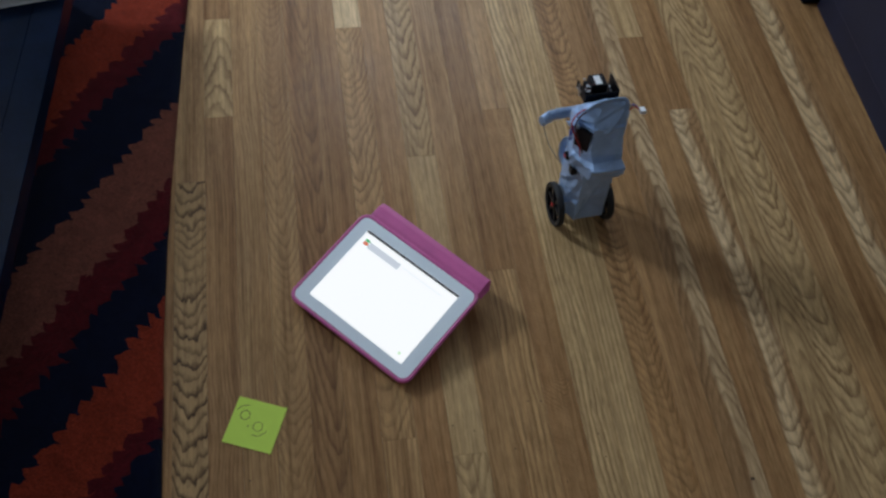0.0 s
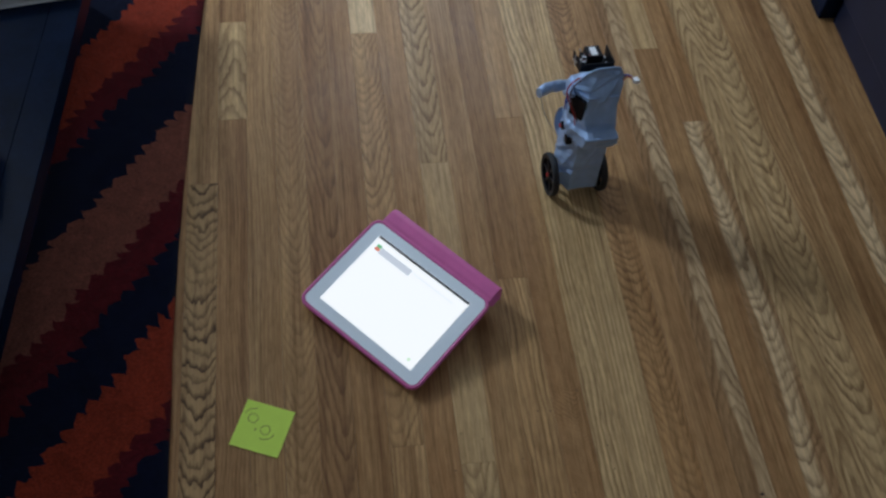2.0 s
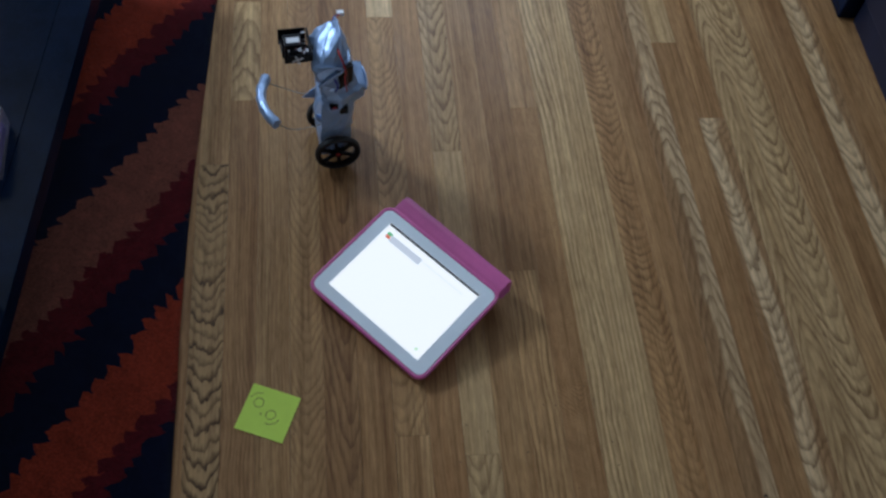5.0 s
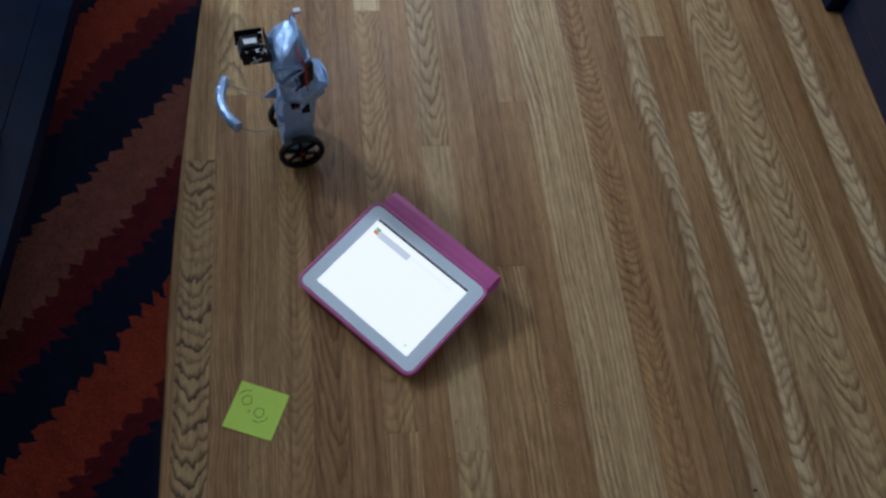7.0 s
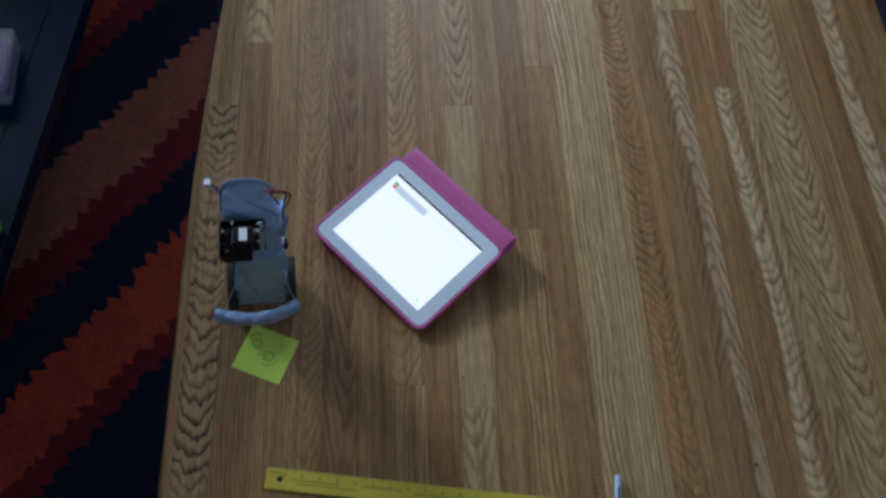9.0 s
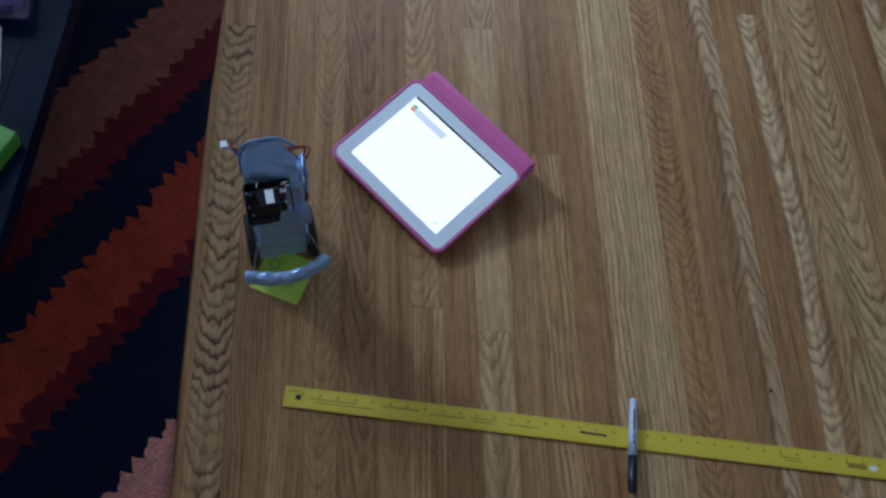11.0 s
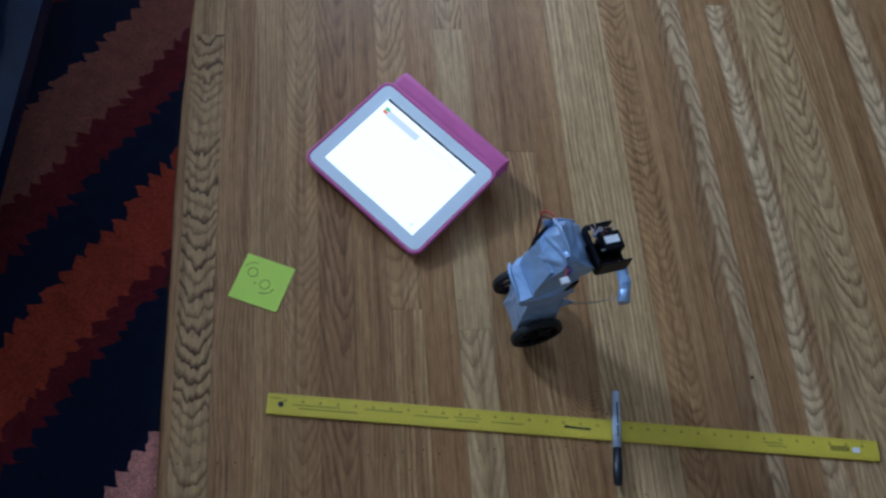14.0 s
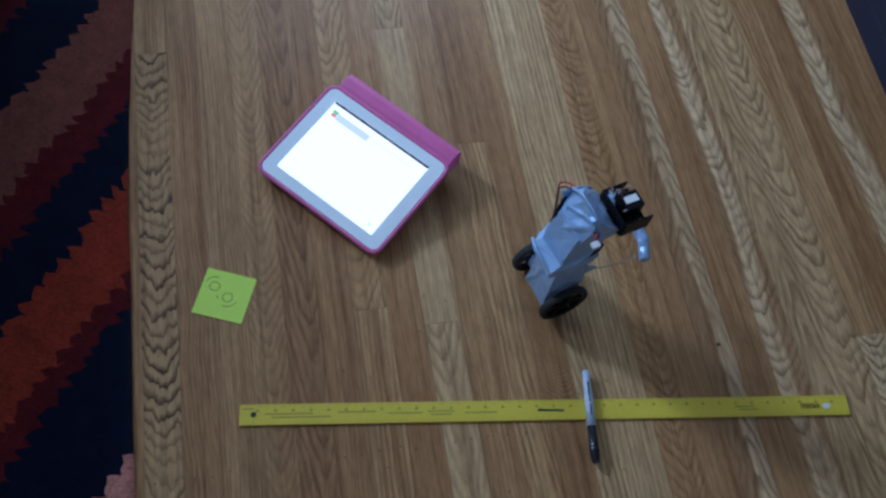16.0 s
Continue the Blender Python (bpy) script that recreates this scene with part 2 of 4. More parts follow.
def rug_material():
    """Wool pile: slanting flame-stitch bands with toothed edges."""
    mat, nodes, links, bsdf = node_material("flame_rug")
    tc = nodes.new("ShaderNodeTexCoord").outputs["Object"]
    sep = nodes.new("ShaderNodeSeparateXYZ")
    links.new(tc, sep.inputs[0])
    x, y = sep.outputs[0], sep.outputs[1]
    s = math_node(nodes, links, "SUBTRACT", y, math_node(nodes, links, "MULTIPLY", math_node(nodes, links, "ADD", x, 0.085), 1.38))
    M = lambda op, a, b=None: math_node(nodes, links, op, a, b)
    warp = noise_tex(nodes, links, tc, 17.0, 2)
    along = M("DIVIDE", M("ADD", x, M("MULTIPLY", y, 1.38)), 1.704)
    saw = M("FRACT", M("ADD", M("MULTIPLY", along, 34.0), M("MULTIPLY", warp, 2.6)))
    tooth = M("MULTIPLY", M("ABSOLUTE", M("SUBTRACT", saw, 0.42)), noise_tex(nodes, links, tc, 11.0, 1))
    fine = noise_tex(nodes, links, tc, 150.0, 2)
    wave = noise_tex(nodes, links, tc, 7.0, 2)
    s = M("ADD", s, M("MULTIPLY", M("SUBTRACT", tooth, 0.13), 0.105))
    s = M("ADD", s, M("MULTIPLY", M("SUBTRACT", fine, 0.5), 0.012))
    s = M("ADD", s, M("MULTIPLY", M("SUBTRACT", wave, 0.5), 0.055))
    # bands from the near end to the far one, over -1.2 to 2.0 m
    rose = (0.66, 0.29, 0.23)
    navy, tan, crimson, orange = (0.0035, 0.0070, 0.025), (0.235, 0.080, 0.053), (0.110, 0.009, 0.013), (0.310, 0.042, 0.018)
    bands = [(-1.2, navy), (-0.95, orange), (-0.78, crimson), (-0.72, navy), (-0.50, rose), (-0.202, navy), (0.020, crimson), (0.084, orange),
             (0.242, navy), (0.376, crimson), (0.480, tan), (0.655, navy), (0.845, crimson), (0.93, orange), (1.10, navy), (1.30, crimson), (1.36, tan), (1.6, navy)]
    pos = math_node(nodes, links, "DIVIDE", math_node(nodes, links, "ADD", s, 1.2), 3.2, True)
    col = ramp(nodes, links, pos, [((b + 1.2) / 3.2, c) for b, c in bands], True)
    fuzz = noise_tex(nodes, links, scaled(nodes, links, tc, (1, 1.6, 1)), 260, 4, 0.8)
    blot = noise_tex(nodes, links, tc, 34, 4, 0.6)
    col = mix_colour(nodes, links, 1.0, col, ramp(nodes, links, blot, [(0.25, (0.72, 0.70, 0.70)), (0.75, (1.15, 1.12, 1.1))]), "MULTIPLY")
    col = mix_colour(nodes, links, 1.0, col, ramp(nodes, links, fuzz, [(0.32, (0.40, 0.40, 0.40)), (0.68, (1.45, 1.45, 1.45))]), "MULTIPLY")
    links.new(col, bsdf.inputs["Base Color"])
    bsdf.inputs["Roughness"].default_value = 0.95
    bsdf.inputs["Specular IOR Level"].default_value = 0.08
    bsdf.inputs["Sheen Weight"].default_value = 0.05
    bump(nodes, links, bsdf, fuzz, 0.8, 0.004)
    return mat


M_RUG = rug_material()


# ---- mesh helpers ----
def mesh_of(bm, material, smooth=False):
    me = bpy.data.meshes.new("mesh")
    bm.normal_update()
    bm.to_mesh(me)
    bm.free()
    if material:
        me.materials.append(material)
    if smooth:
        for p in me.polygons:
            p.use_smooth = True
    return me


def part(name, bm, material, parent=None, label="", smooth=False):
    ob = new(name, mesh_of(bm, material, smooth))
    if parent is not None:
        ob.parent = parent
    if label:
        ob["label"] = label
    return ob


def box(lo, hi, bev=0.0, seg=2, bm=None, m=None):
    bm = bm or bmesh.new()
    c = [(a + b) / 2 for a, b in zip(lo, hi)]
    d = [b - a for a, b in zip(lo, hi)]
    mat = Matrix.Translation(c) @ Matrix.Diagonal((*d, 1))
    if m is not None:
        mat = m @ mat
    r = bmesh.ops.create_cube(bm, size=1, matrix=mat)
    if bev:
        es = list({e for v in r["verts"] for e in v.link_edges})
        bmesh.ops.bevel(bm, geom=es, offset=bev, segments=seg, affect="EDGES", profile=0.5)
    return bm


def prism(points, h0, h1, bm=None, bev=0.0, m=None, seg=2):
    """A flat outline (x, y) raised from h0 to h1."""
    bm = bm or bmesh.new()
    m = m or Matrix()
    lower = [bm.verts.new(m @ Vector((x, y, h0))) for x, y in points]
    upper = [bm.verts.new(m @ Vector((x, y, h1))) for x, y in points]
    n = len(points)
    bm.faces.new(lower[::-1])
    top = bm.faces.new(upper)
    for i in range(n):
        bm.faces.new((lower[i], lower[(i + 1) % n], upper[(i + 1) % n], upper[i]))
    if bev:
        bmesh.ops.bevel(bm, geom=list(top.edges), offset=bev, segments=seg, affect="EDGES", profile=0.5)
    return bm


def rounded(w, h, r, n=6, cx=0.0, cy=0.0):
    pts = []
    for sx, sy, a0 in ((1, 1, 0), (-1, 1, 90), (-1, -1, 180), (1, -1, 270)):
        for i in range(n + 1):
            a = radians(a0 + 90 * i / n)
            pts.append((cx + sx * (w / 2 - r) + r * math.cos(a), cy + sy * (h / 2 - r) + r * math.sin(a)))
    return pts


def sweep(points, ra, rb=None, n=8, bm=None, up=(0, 0, 1)):
    """A tube of elliptic section along points; rb is its half height along up."""
    bm = bm or bmesh.new()
    rb = rb or ra
    pts = [Vector(p) for p in points]
    rings = []
    for i, p in enumerate(pts):
        d = (pts[min(i + 1, len(pts) - 1)] - pts[max(i - 1, 0)]).normalized()
        side = d.cross(Vector(up))
        side = side.normalized() if side.length > 1e-4 else Vector((1, 0, 0))
        top = side.cross(d).normalized()
        rings.append([bm.verts.new(p + side * ra * math.cos(2 * math.pi * k / n) + top * rb * math.sin(2 * math.pi * k / n)) for k in range(n)])
    for a, b in zip(rings, rings[1:]):
        for k in range(n):
            bm.faces.new((a[k], a[(k + 1) % n], b[(k + 1) % n], b[k]))
    bm.faces.new(rings[0][::-1])
    bm.faces.new(rings[-1])
    return bm


def curve_points(ctrl, n=8):
    """Catmull-Rom points through ctrl."""
    c = [Vector(p) for p in ctrl]
    c = [c[0] * 2 - c[1], *c, c[-1] * 2 - c[-2]]
    out = []
    for i in range(1, len(c) - 2):
        for k in range(n):
            t = k / n
            out.append(0.5 * (2 * c[i] + (c[i + 1] - c[i - 1]) * t + (2 * c[i - 1] - 5 * c[i] + 4 * c[i + 1] - c[i + 2]) * t * t
                              + (3 * c[i] - c[i - 1] - 3 * c[i + 1] + c[i + 2]) * t ** 3))
    out.append(c[-2])
    return out


def lathe(profile, n=32, bm=None, m=None):
    """A ring about y from a closed profile of (radius, y)."""
    bm = bm or bmesh.new()
    m = m or Matrix()
    rows = [[bm.verts.new(m @ Vector((r * math.cos(2 * math.pi * k / n), y, r * math.sin(2 * math.pi * k / n)))) for k in range(n)] for r, y in profile]
    for i in range(len(rows)):
        a, b = rows[i], rows[(i + 1) % len(rows)]
        for k in range(n):
            bm.faces.new((a[k], a[(k + 1) % n], b[(k + 1) % n], b[k]))
    return bm


def thing(name, m, label, category, group="", kind=""):
    ob = new(name)
    ob.empty_display_size = 0.02
    ob.matrix_basis = m
    return tagged(ob, label, category, group, kind)


# ---- the room ----
X0, X1, Y0, Y1, TOP, THICK = -2.4, 2.3, -2.2, 2.5, 2.5, 0.12


def wall(name, lo, hi, hole=None):
    """A wall along x or y, with a window opening (a0, a1, z0, z1) through it."""
    bm = bmesh.new()
    ax = 0 if hi[0] - lo[0] > hi[1] - lo[1] else 1
    pieces = [(lo[ax], hi[ax], lo[2], hi[2])]
    if hole:
        a0, a1, z0, z1 = hole
        pieces = [(lo[ax], a0, lo[2], hi[2]), (a1, hi[ax], lo[2], hi[2]), (a0, a1, lo[2], z0), (a0, a1, z1, hi[2])]
    for a, b, z0, z1 in pieces:
        l, h = list(lo), list(hi)
        l[ax], h[ax], l[2], h[2] = a, b, z0, z1
        box(l, h, bm=bm)
    return tagged(part(name, bm, M_WALL), "pale painted plaster wall added out of view", "wall", kind="structure")


wall("wall_west", (X0 - THICK, Y0, 0), (X0, Y1, TOP))
wall("wall_east", (X1, Y0, 0), (X1 + THICK, Y1, TOP))
wall("wall_south", (X0, Y0 - THICK, 0), (X1, Y0, TOP))
wall("wall_north_1", (X0, Y1, 0), (-1.00, Y1 + THICK, TOP), (-2.39, -1.81, 1.62, 2.34))
# the opening here is for the added north fill
wall("wall_north_2", (-1.00, Y1, 0), (X1, Y1 + THICK, TOP), (0.04, 1.20, 0.95, 2.15))
# unseen low wall, added to throw shade over the rug and left floor
wall("wall_partition", (-1.16, Y0, 0), (-1.06, 1.58, 1.08))
tagged(part("ceiling", box((X0, Y0, TOP), (X1, Y1, TOP + 0.1)), M_CEIL), "plain white painted ceiling", "ceiling", kind="structure")


def rug():
    """A thin pile rug with slightly wavy surface and a straight edge along the planks."""
    nx, ny = 40, 120
    bm = bmesh.new()
    x0, y0, y1 = -1.04, -1.1, 1.46
    rows = []
    for j in range(ny + 1):
        y = y0 + (y1 - y0) * j / ny
        edge = -0.087 + 0.056 * max(0.0, y - 0.25) ** 1.3 + 0.0016 * noise.noise((y * 9, 1, 0))
        row = []
        for i in range(nx + 1):
            f = (i / nx) ** 0.6
            x = x0 + (edge - x0) * f
            z = 0.009 + 0.0012 * noise.noise((x * 14, y * 14, 0))
            if i == nx:
                z -= 0.0035
            row.append(bm.verts.new((x, y, z)))
        rows.append(row)
    for a, b in zip(rows, rows[1:]):
        for i in range(nx):
            bm.faces.new((a[i], a[i + 1], b[i + 1], b[i]))
    edge_loop = rows[0] + [r[-1] for r in rows[1:-1]] + rows[-1][::-1] + [r[0] for r in rows[-2:0:-1]]
    low = [bm.verts.new((v.co.x, v.co.y, 0.0005)) for v in edge_loop]
    n = len(edge_loop)
    for i in range(n):
        bm.faces.new((edge_loop[i], low[i], low[(i + 1) % n], edge_loop[(i + 1) % n]))
    return tagged(part("rug", bm, M_RUG, smooth=True), "wool rug with navy, rust and orange toothed diagonal bands", "rug")


rug()


# ---- dark furniture ----
def coffee_table():
    ob = thing("coffee_table", pose(-0.608, 0.095, 0.010, 0, 0, -5.1), "low black-brown wooden coffee table standing on the rug", "table")
    hx, y0, y1, top, b = 0.325, -0.15, 0.95, 0.20, 0.050
    part("tabletop", box((-hx + b + 0.0006, y0 + b + 0.0006, top - 0.03), (hx - b - 0.0006, y1 - b - 0.0006, top - 0.0004), 0.0004, 1), M_ESPRESSO_SHEEN, ob)
    for lo, hi in (((hx - b, y0, top - 0.035), (hx, y1, top)), ((-hx, y0, top - 0.035), (-hx + b, y1, top)),
                   ((-hx + b + 0.0006, y0, top - 0.035), (hx - b - 0.0006, y0 + b, top)), ((-hx + b + 0.0006, y1 - b, top - 0.035), (hx - b - 0.0006, y1, top))):
        part("top_border", box(lo, hi, 0.0007, 1), M_ESPRESSO_SHEEN, ob)
    for sx in (-1, 1):
        for yy in (y0 + 0.09, y1 - 0.09):
            x = sx * (hx - 0.10)
            part("leg", box((x - 0.03, yy - 0.03, 0), (x + 0.03, yy + 0.03, top - 0.036), 0.004), M_ESPRESSO_SHEEN, ob)
        part("apron", box((sx * (hx - 0.10) - 0.01, y0 + 0.121, top - 0.09), (sx * (hx - 0.10) + 0.01, y1 - 0.121, top - 0.036), 0.002), M_ESPRESSO_SHEEN, ob)
    return ob


coffee_table()
TABLE_Z = 0.2103


def book_on_table():
    ob = thing("book", pose(-0.371, 0.835, TABLE_Z, 0, 0, 10.8), "thick white-covered book lying closed on the black table", "book")
    part("page_block", box((-0.125, -0.104, 0.003), (0.126, 0.104, 0.022), 0.001), M_PAPER, ob, "grey-white page edges")
    part("cover", box((-0.13, -0.108, 0.022), (0.13, 0.108, 0.025), 0.001), M_WHITE, ob)
    part("back_cover", box((-0.13, -0.108, 0), (0.13, 0.108, 0.003), 0.001), M_WHITE, ob)


def plastic_box():
    ob = thing("plastic_box", pose(-0.386, 0.364, TABLE_Z, 0, 0, 3), "clear plastic box with purple card inside", "box")
    bm = box((-0.07, -0.055, 0.0), (0.07, 0.055, 0.045), 0.006)
    part("shell", bm, M_CLEAR, ob, "clear plastic shell")
    part("insert", box((-0.052, -0.038, 0.006), (0.052, 0.038, 0.022), 0.002), M_PURPLE, ob, "purple card insert")


def paper_sheet():
    bm = prism([(-0.06, -0.05), (0.06, -0.05), (0.06, 0.05), (-0.06, 0.05)], 0.0, 0.002)
    ob = part("paper_pad", bm, M_PAPER)
    ob.matrix_basis = pose(-0.400, 0.240, TABLE_Z, 0, 0, 8)
    tagged(ob, "white paper pad on the black table", "paper")


def green_box():
    ob = thing("card_box", pose(-0.353, 0.060, TABLE_Z, 0, 0, 65), "green printed card box with purple pictures", "box")
    part("carton", box((-0.07, -0.038, 0), (0.07, 0.038, 0.028), 0.0015), M_GREENBOX, ob)
    part("picture", box((-0.035, -0.022, 0.028), (0.055, 0.008, 0.0286)), M_PURPLE, ob, "purple picture panel")
    ring = [(0.016 * math.cos(a), 0.011 * math.sin(a), 0.0288) for a in np.linspace(0, 2 * math.pi, 17)]
    part("ring_print", sweep([(0.035 + p[0], 0.019 + p[1], p[2]) for p in ring], 0.002, 0.0005, 6), M_INK_DARK, ob, "dark printed ring")


book_on_table()
plastic_box()
paper_sheet()
green_box()


def cabinet():
    ob = thing("cabinet", pose(1.255, 0.30, 0, 0, 0, -1.5), "blue-black lacquered low cabinet on the oak floor", "cabinet")
    part("body", box((0.012, -0.9, 0.02), (0.45, 0.56, 0.50), 0.004), M_CABINET, ob)
    part("plinth", box((0.004, -0.9, 0.0), (0.44, 0.545, 0.06), 0.003), M_CABINET, ob)
    for y0, y1 in ((-0.895, -0.17), (-0.165, 0.545)):
        part("drawer_front", box((-0.006, y0, 0.068), (0.0115, y1, 0.27), 0.003), M_CABINET, ob)
        part("drawer_front", box((-0.006, y0, 0.275), (0.0115, y1, 0.47), 0.003), M_CABINET, ob)
    part("corner_post", box((-0.028, 0.552, 0.0), (0.03, 0.61, 0.50), 0.004), M_ESPRESSO_SHEEN, ob, "black square corner post")
    part("top", box((-0.012, -0.91, 0.50), (0.46, 0.57, 0.525), 0.004), M_CABINET, ob)


cabinet()


# ---- tablet in its case ----
def tablet():
    a, tilt = -47.14, 9.19
    ob = thing("tablet", pose(0.1488, 0.2322, 0.0215) @ pose(0, 0, 0, 0, 0, a) @ pose(0, 0, 0, tilt, 0, 0),
               "white-framed tablet with lit screen in an open pink case", "tablet")
    cx, cy = 0.0985, 0.074
    tray = bmesh.new()
    rings = [[tray.verts.new((x, y, z)) for x, y in rounded(0.2412 + 2 * g, 0.1857 + 2 * g, max(0.006, 0.012 + g), 6, cx, cy)]
             for g, z in ((-0.012, -0.0188), (-0.004, -0.0150), (0.0040, -0.0070), (0.0066, -0.0035), (0.0063, -0.0006), (0.0046, 0.0008), (0.0014, 0.0008), (0.0006, -0.0016))]
    for r0, r1 in zip(rings, rings[1:]):
        for i in range(len(r0)):
            tray.faces.new((r0[i], r0[(i + 1) % len(r0)], r1[(i + 1) % len(r0)], r1[i]))
    tray.faces.new(rings[0][::-1])
    tray.faces.new(rings[-1])
    part("case_tray", tray, M_PINK, ob, "pink polyurethane tray", smooth=True)
    part("bezel", prism(rounded(0.2412, 0.1857, 0.012, 6, cx, cy), -0.0011, 0.0004, bev=0.0004), M_BEZEL, ob, "white glass front frame")
    part("screen", prism([(0, 0), (0.197, 0), (0.197, 0.148), (0, 0.148)], 0.0004, 0.0009), M_SCREEN, ob, "bright white lit display")
    part("status_bar", prism([(0.001, 0.1438), (0.1965, 0.1438), (0.1965, 0.1478), (0.001, 0.1478)], 0.0009, 0.0011), M_SCREEN_BLACK, ob, "black strip across the display")
    part("address_bar", prism([(0.019, 0.1205), (0.086, 0.1205), (0.086, 0.1325), (0.019, 0.1325)], 0.0009, 0.0011), M_SCREEN_GREY, ob, "pale grey strip")
    part("search_bar", prism([(0.090, 0.1285), (0.175, 0.1285), (0.175, 0.1305), (0.090, 0.1305)], 0.0009, 0.0011), M_SCREEN_FAINT, ob, "thin grey line")
    part("icon_red", prism(rounded(0.010, 0.0055, 0.002, 3, 0.0135, 0.1255), 0.0009, 0.0012), M_SCREEN_RED, ob, "small red mark")
    part("icon_green", prism(rounded(0.010, 0.0055, 0.002, 3, 0.0135, 0.1315), 0.0009, 0.0012), M_SCREEN_GREEN, ob, "small green mark")
    part("icon_dot", prism(rounded(0.006, 0.006, 0.003, 4, 0.183, 0.012), 0.0009, 0.0012), M_SCREEN_PALE, ob, "small pale green mark")
    ring = [(0.2085 + 0.004 * math.cos(t), 0.074 + 0.004 * math.sin(t), 0.0005) for t in np.linspace(0, 2 * math.pi, 17)]
    part("home_button", sweep(ring, 0.0004, 0.0003, 6), M_BEZEL, ob)
    # folded cover behind the raised edge: a soft ridge that comes down to the floor
    prof = [(0.168, -0.0015), (0.180, 0.0012), (0.195, 0.0008), (0.2050, -0.0035), (0.2075, -0.0115), (0.188, -0.0400), (0.160, -0.0460), (0.120, -0.0385), (0.112, -0.0345), (0.150, -0.0150)]
    bm = bmesh.new()
    ends = []
    for x in (-0.016, -0.010, 0.10, 0.218, 0.226):
        k = 0.94 if x == -0.016 else 0.55 if x == 0.226 else 1.0
        thin = 1.0 - 0.08 * (x + 0.02) / 0.24
        ends.append([bm.verts.new((cx + (x - cx) * (0.74 if q < -0.0125 else 1.0), 0.17 + (p - 0.17) * k * (thin if p > 0.17 else 1.0), -0.015 + (q + 0.015) * k)) for p, q in prof])
    n = len(prof)
    for r0, r1 in zip(ends, ends[1:]):
        for i in range(n):
            bm.faces.new((r0[i], r1[i], r1[(i + 1) % n], r0[(i + 1) % n]))
    bm.faces.new(ends[0])
    bm.faces.new(ends[-1][::-1])
    bmesh.ops.recalc_face_normals(bm, faces=bm.faces)
    part("folded_cover", bm, M_PINK, ob, "pink cover folded to a wedge", smooth=False)


tablet()


# ---- sticky note, yardstick, pen ----
def sticky_note():
    ob = thing("sticky_note", pose(0, 0, 0.0004, 0, 0, -22.0), "lime green square paper note with pencil marks on the floor", "note")
    w, n = 0.0775, 12
    bm = bmesh.new()
    lift = lambda x, y: 0.0004 + 0.0045 * max(0, (0.35 * w - y) / w) ** 2 + 0.003 * max(0, (x - 0.75 * w) / w) ** 2
    top = [[bm.verts.new((w * i / n, w * j / n, lift(w * i / n, w * j / n))) for i in range(n + 1)] for j in range(n + 1)]
    bot = [[bm.verts.new((v.co.x, v.co.y, v.co.z - 0.00025)) for v in r] for r in top]
    for j in range(n):
        for i in range(n):
            bm.faces.new((top[j][i], top[j][i + 1], top[j + 1][i + 1], top[j + 1][i]))
            bm.faces.new((bot[j][i], bot[j + 1][i], bot[j + 1][i + 1], bot[j][i + 1]))
    rim = [(j, i) for i, j in [(i, 0) for i in range(n + 1)]] + [(j, n) for j in range(1, n + 1)] + [(n, i) for i in range(n - 1, -1, -1)] + [(j, 0) for j in range(n - 1, 0, -1)]
    for (a, b), (c, d) in zip(rim, rim[1:] + rim[:1]):
        bm.faces.new((top[a][b], bot[a][b], bot[c][d], top[c][d]))
    part("sheet", bm, M_NOTE, ob)
    for name, cx, cy, r, a0, a1 in (("drawn_ring", 0.0195, 0.0499, 0.0074, 0, 360), ("drawn_ring", 0.0442, 0.0368, 0.0074, 0, 360),
                                    ("drawn_arc", 0.0442, 0.0368, 0.0150, 255, 350), ("drawn_arc", 0.0195, 0.0510, 0.0150, 85, 165), ("drawn_dot", 0.029, 0.034, 0.0009, 0, 360)):
        pts = [(cx + r * math.cos(radians(t)), cy + r * math.sin(radians(t))) for t in np.linspace(a0, a1, 20)]
        part(name, sweep([(x, y, lift(x, y) + 0.0002) for x, y in pts], 0.00055, 0.0002, 5), M_PENCIL, ob, "grey pencil line")


sticky_note()


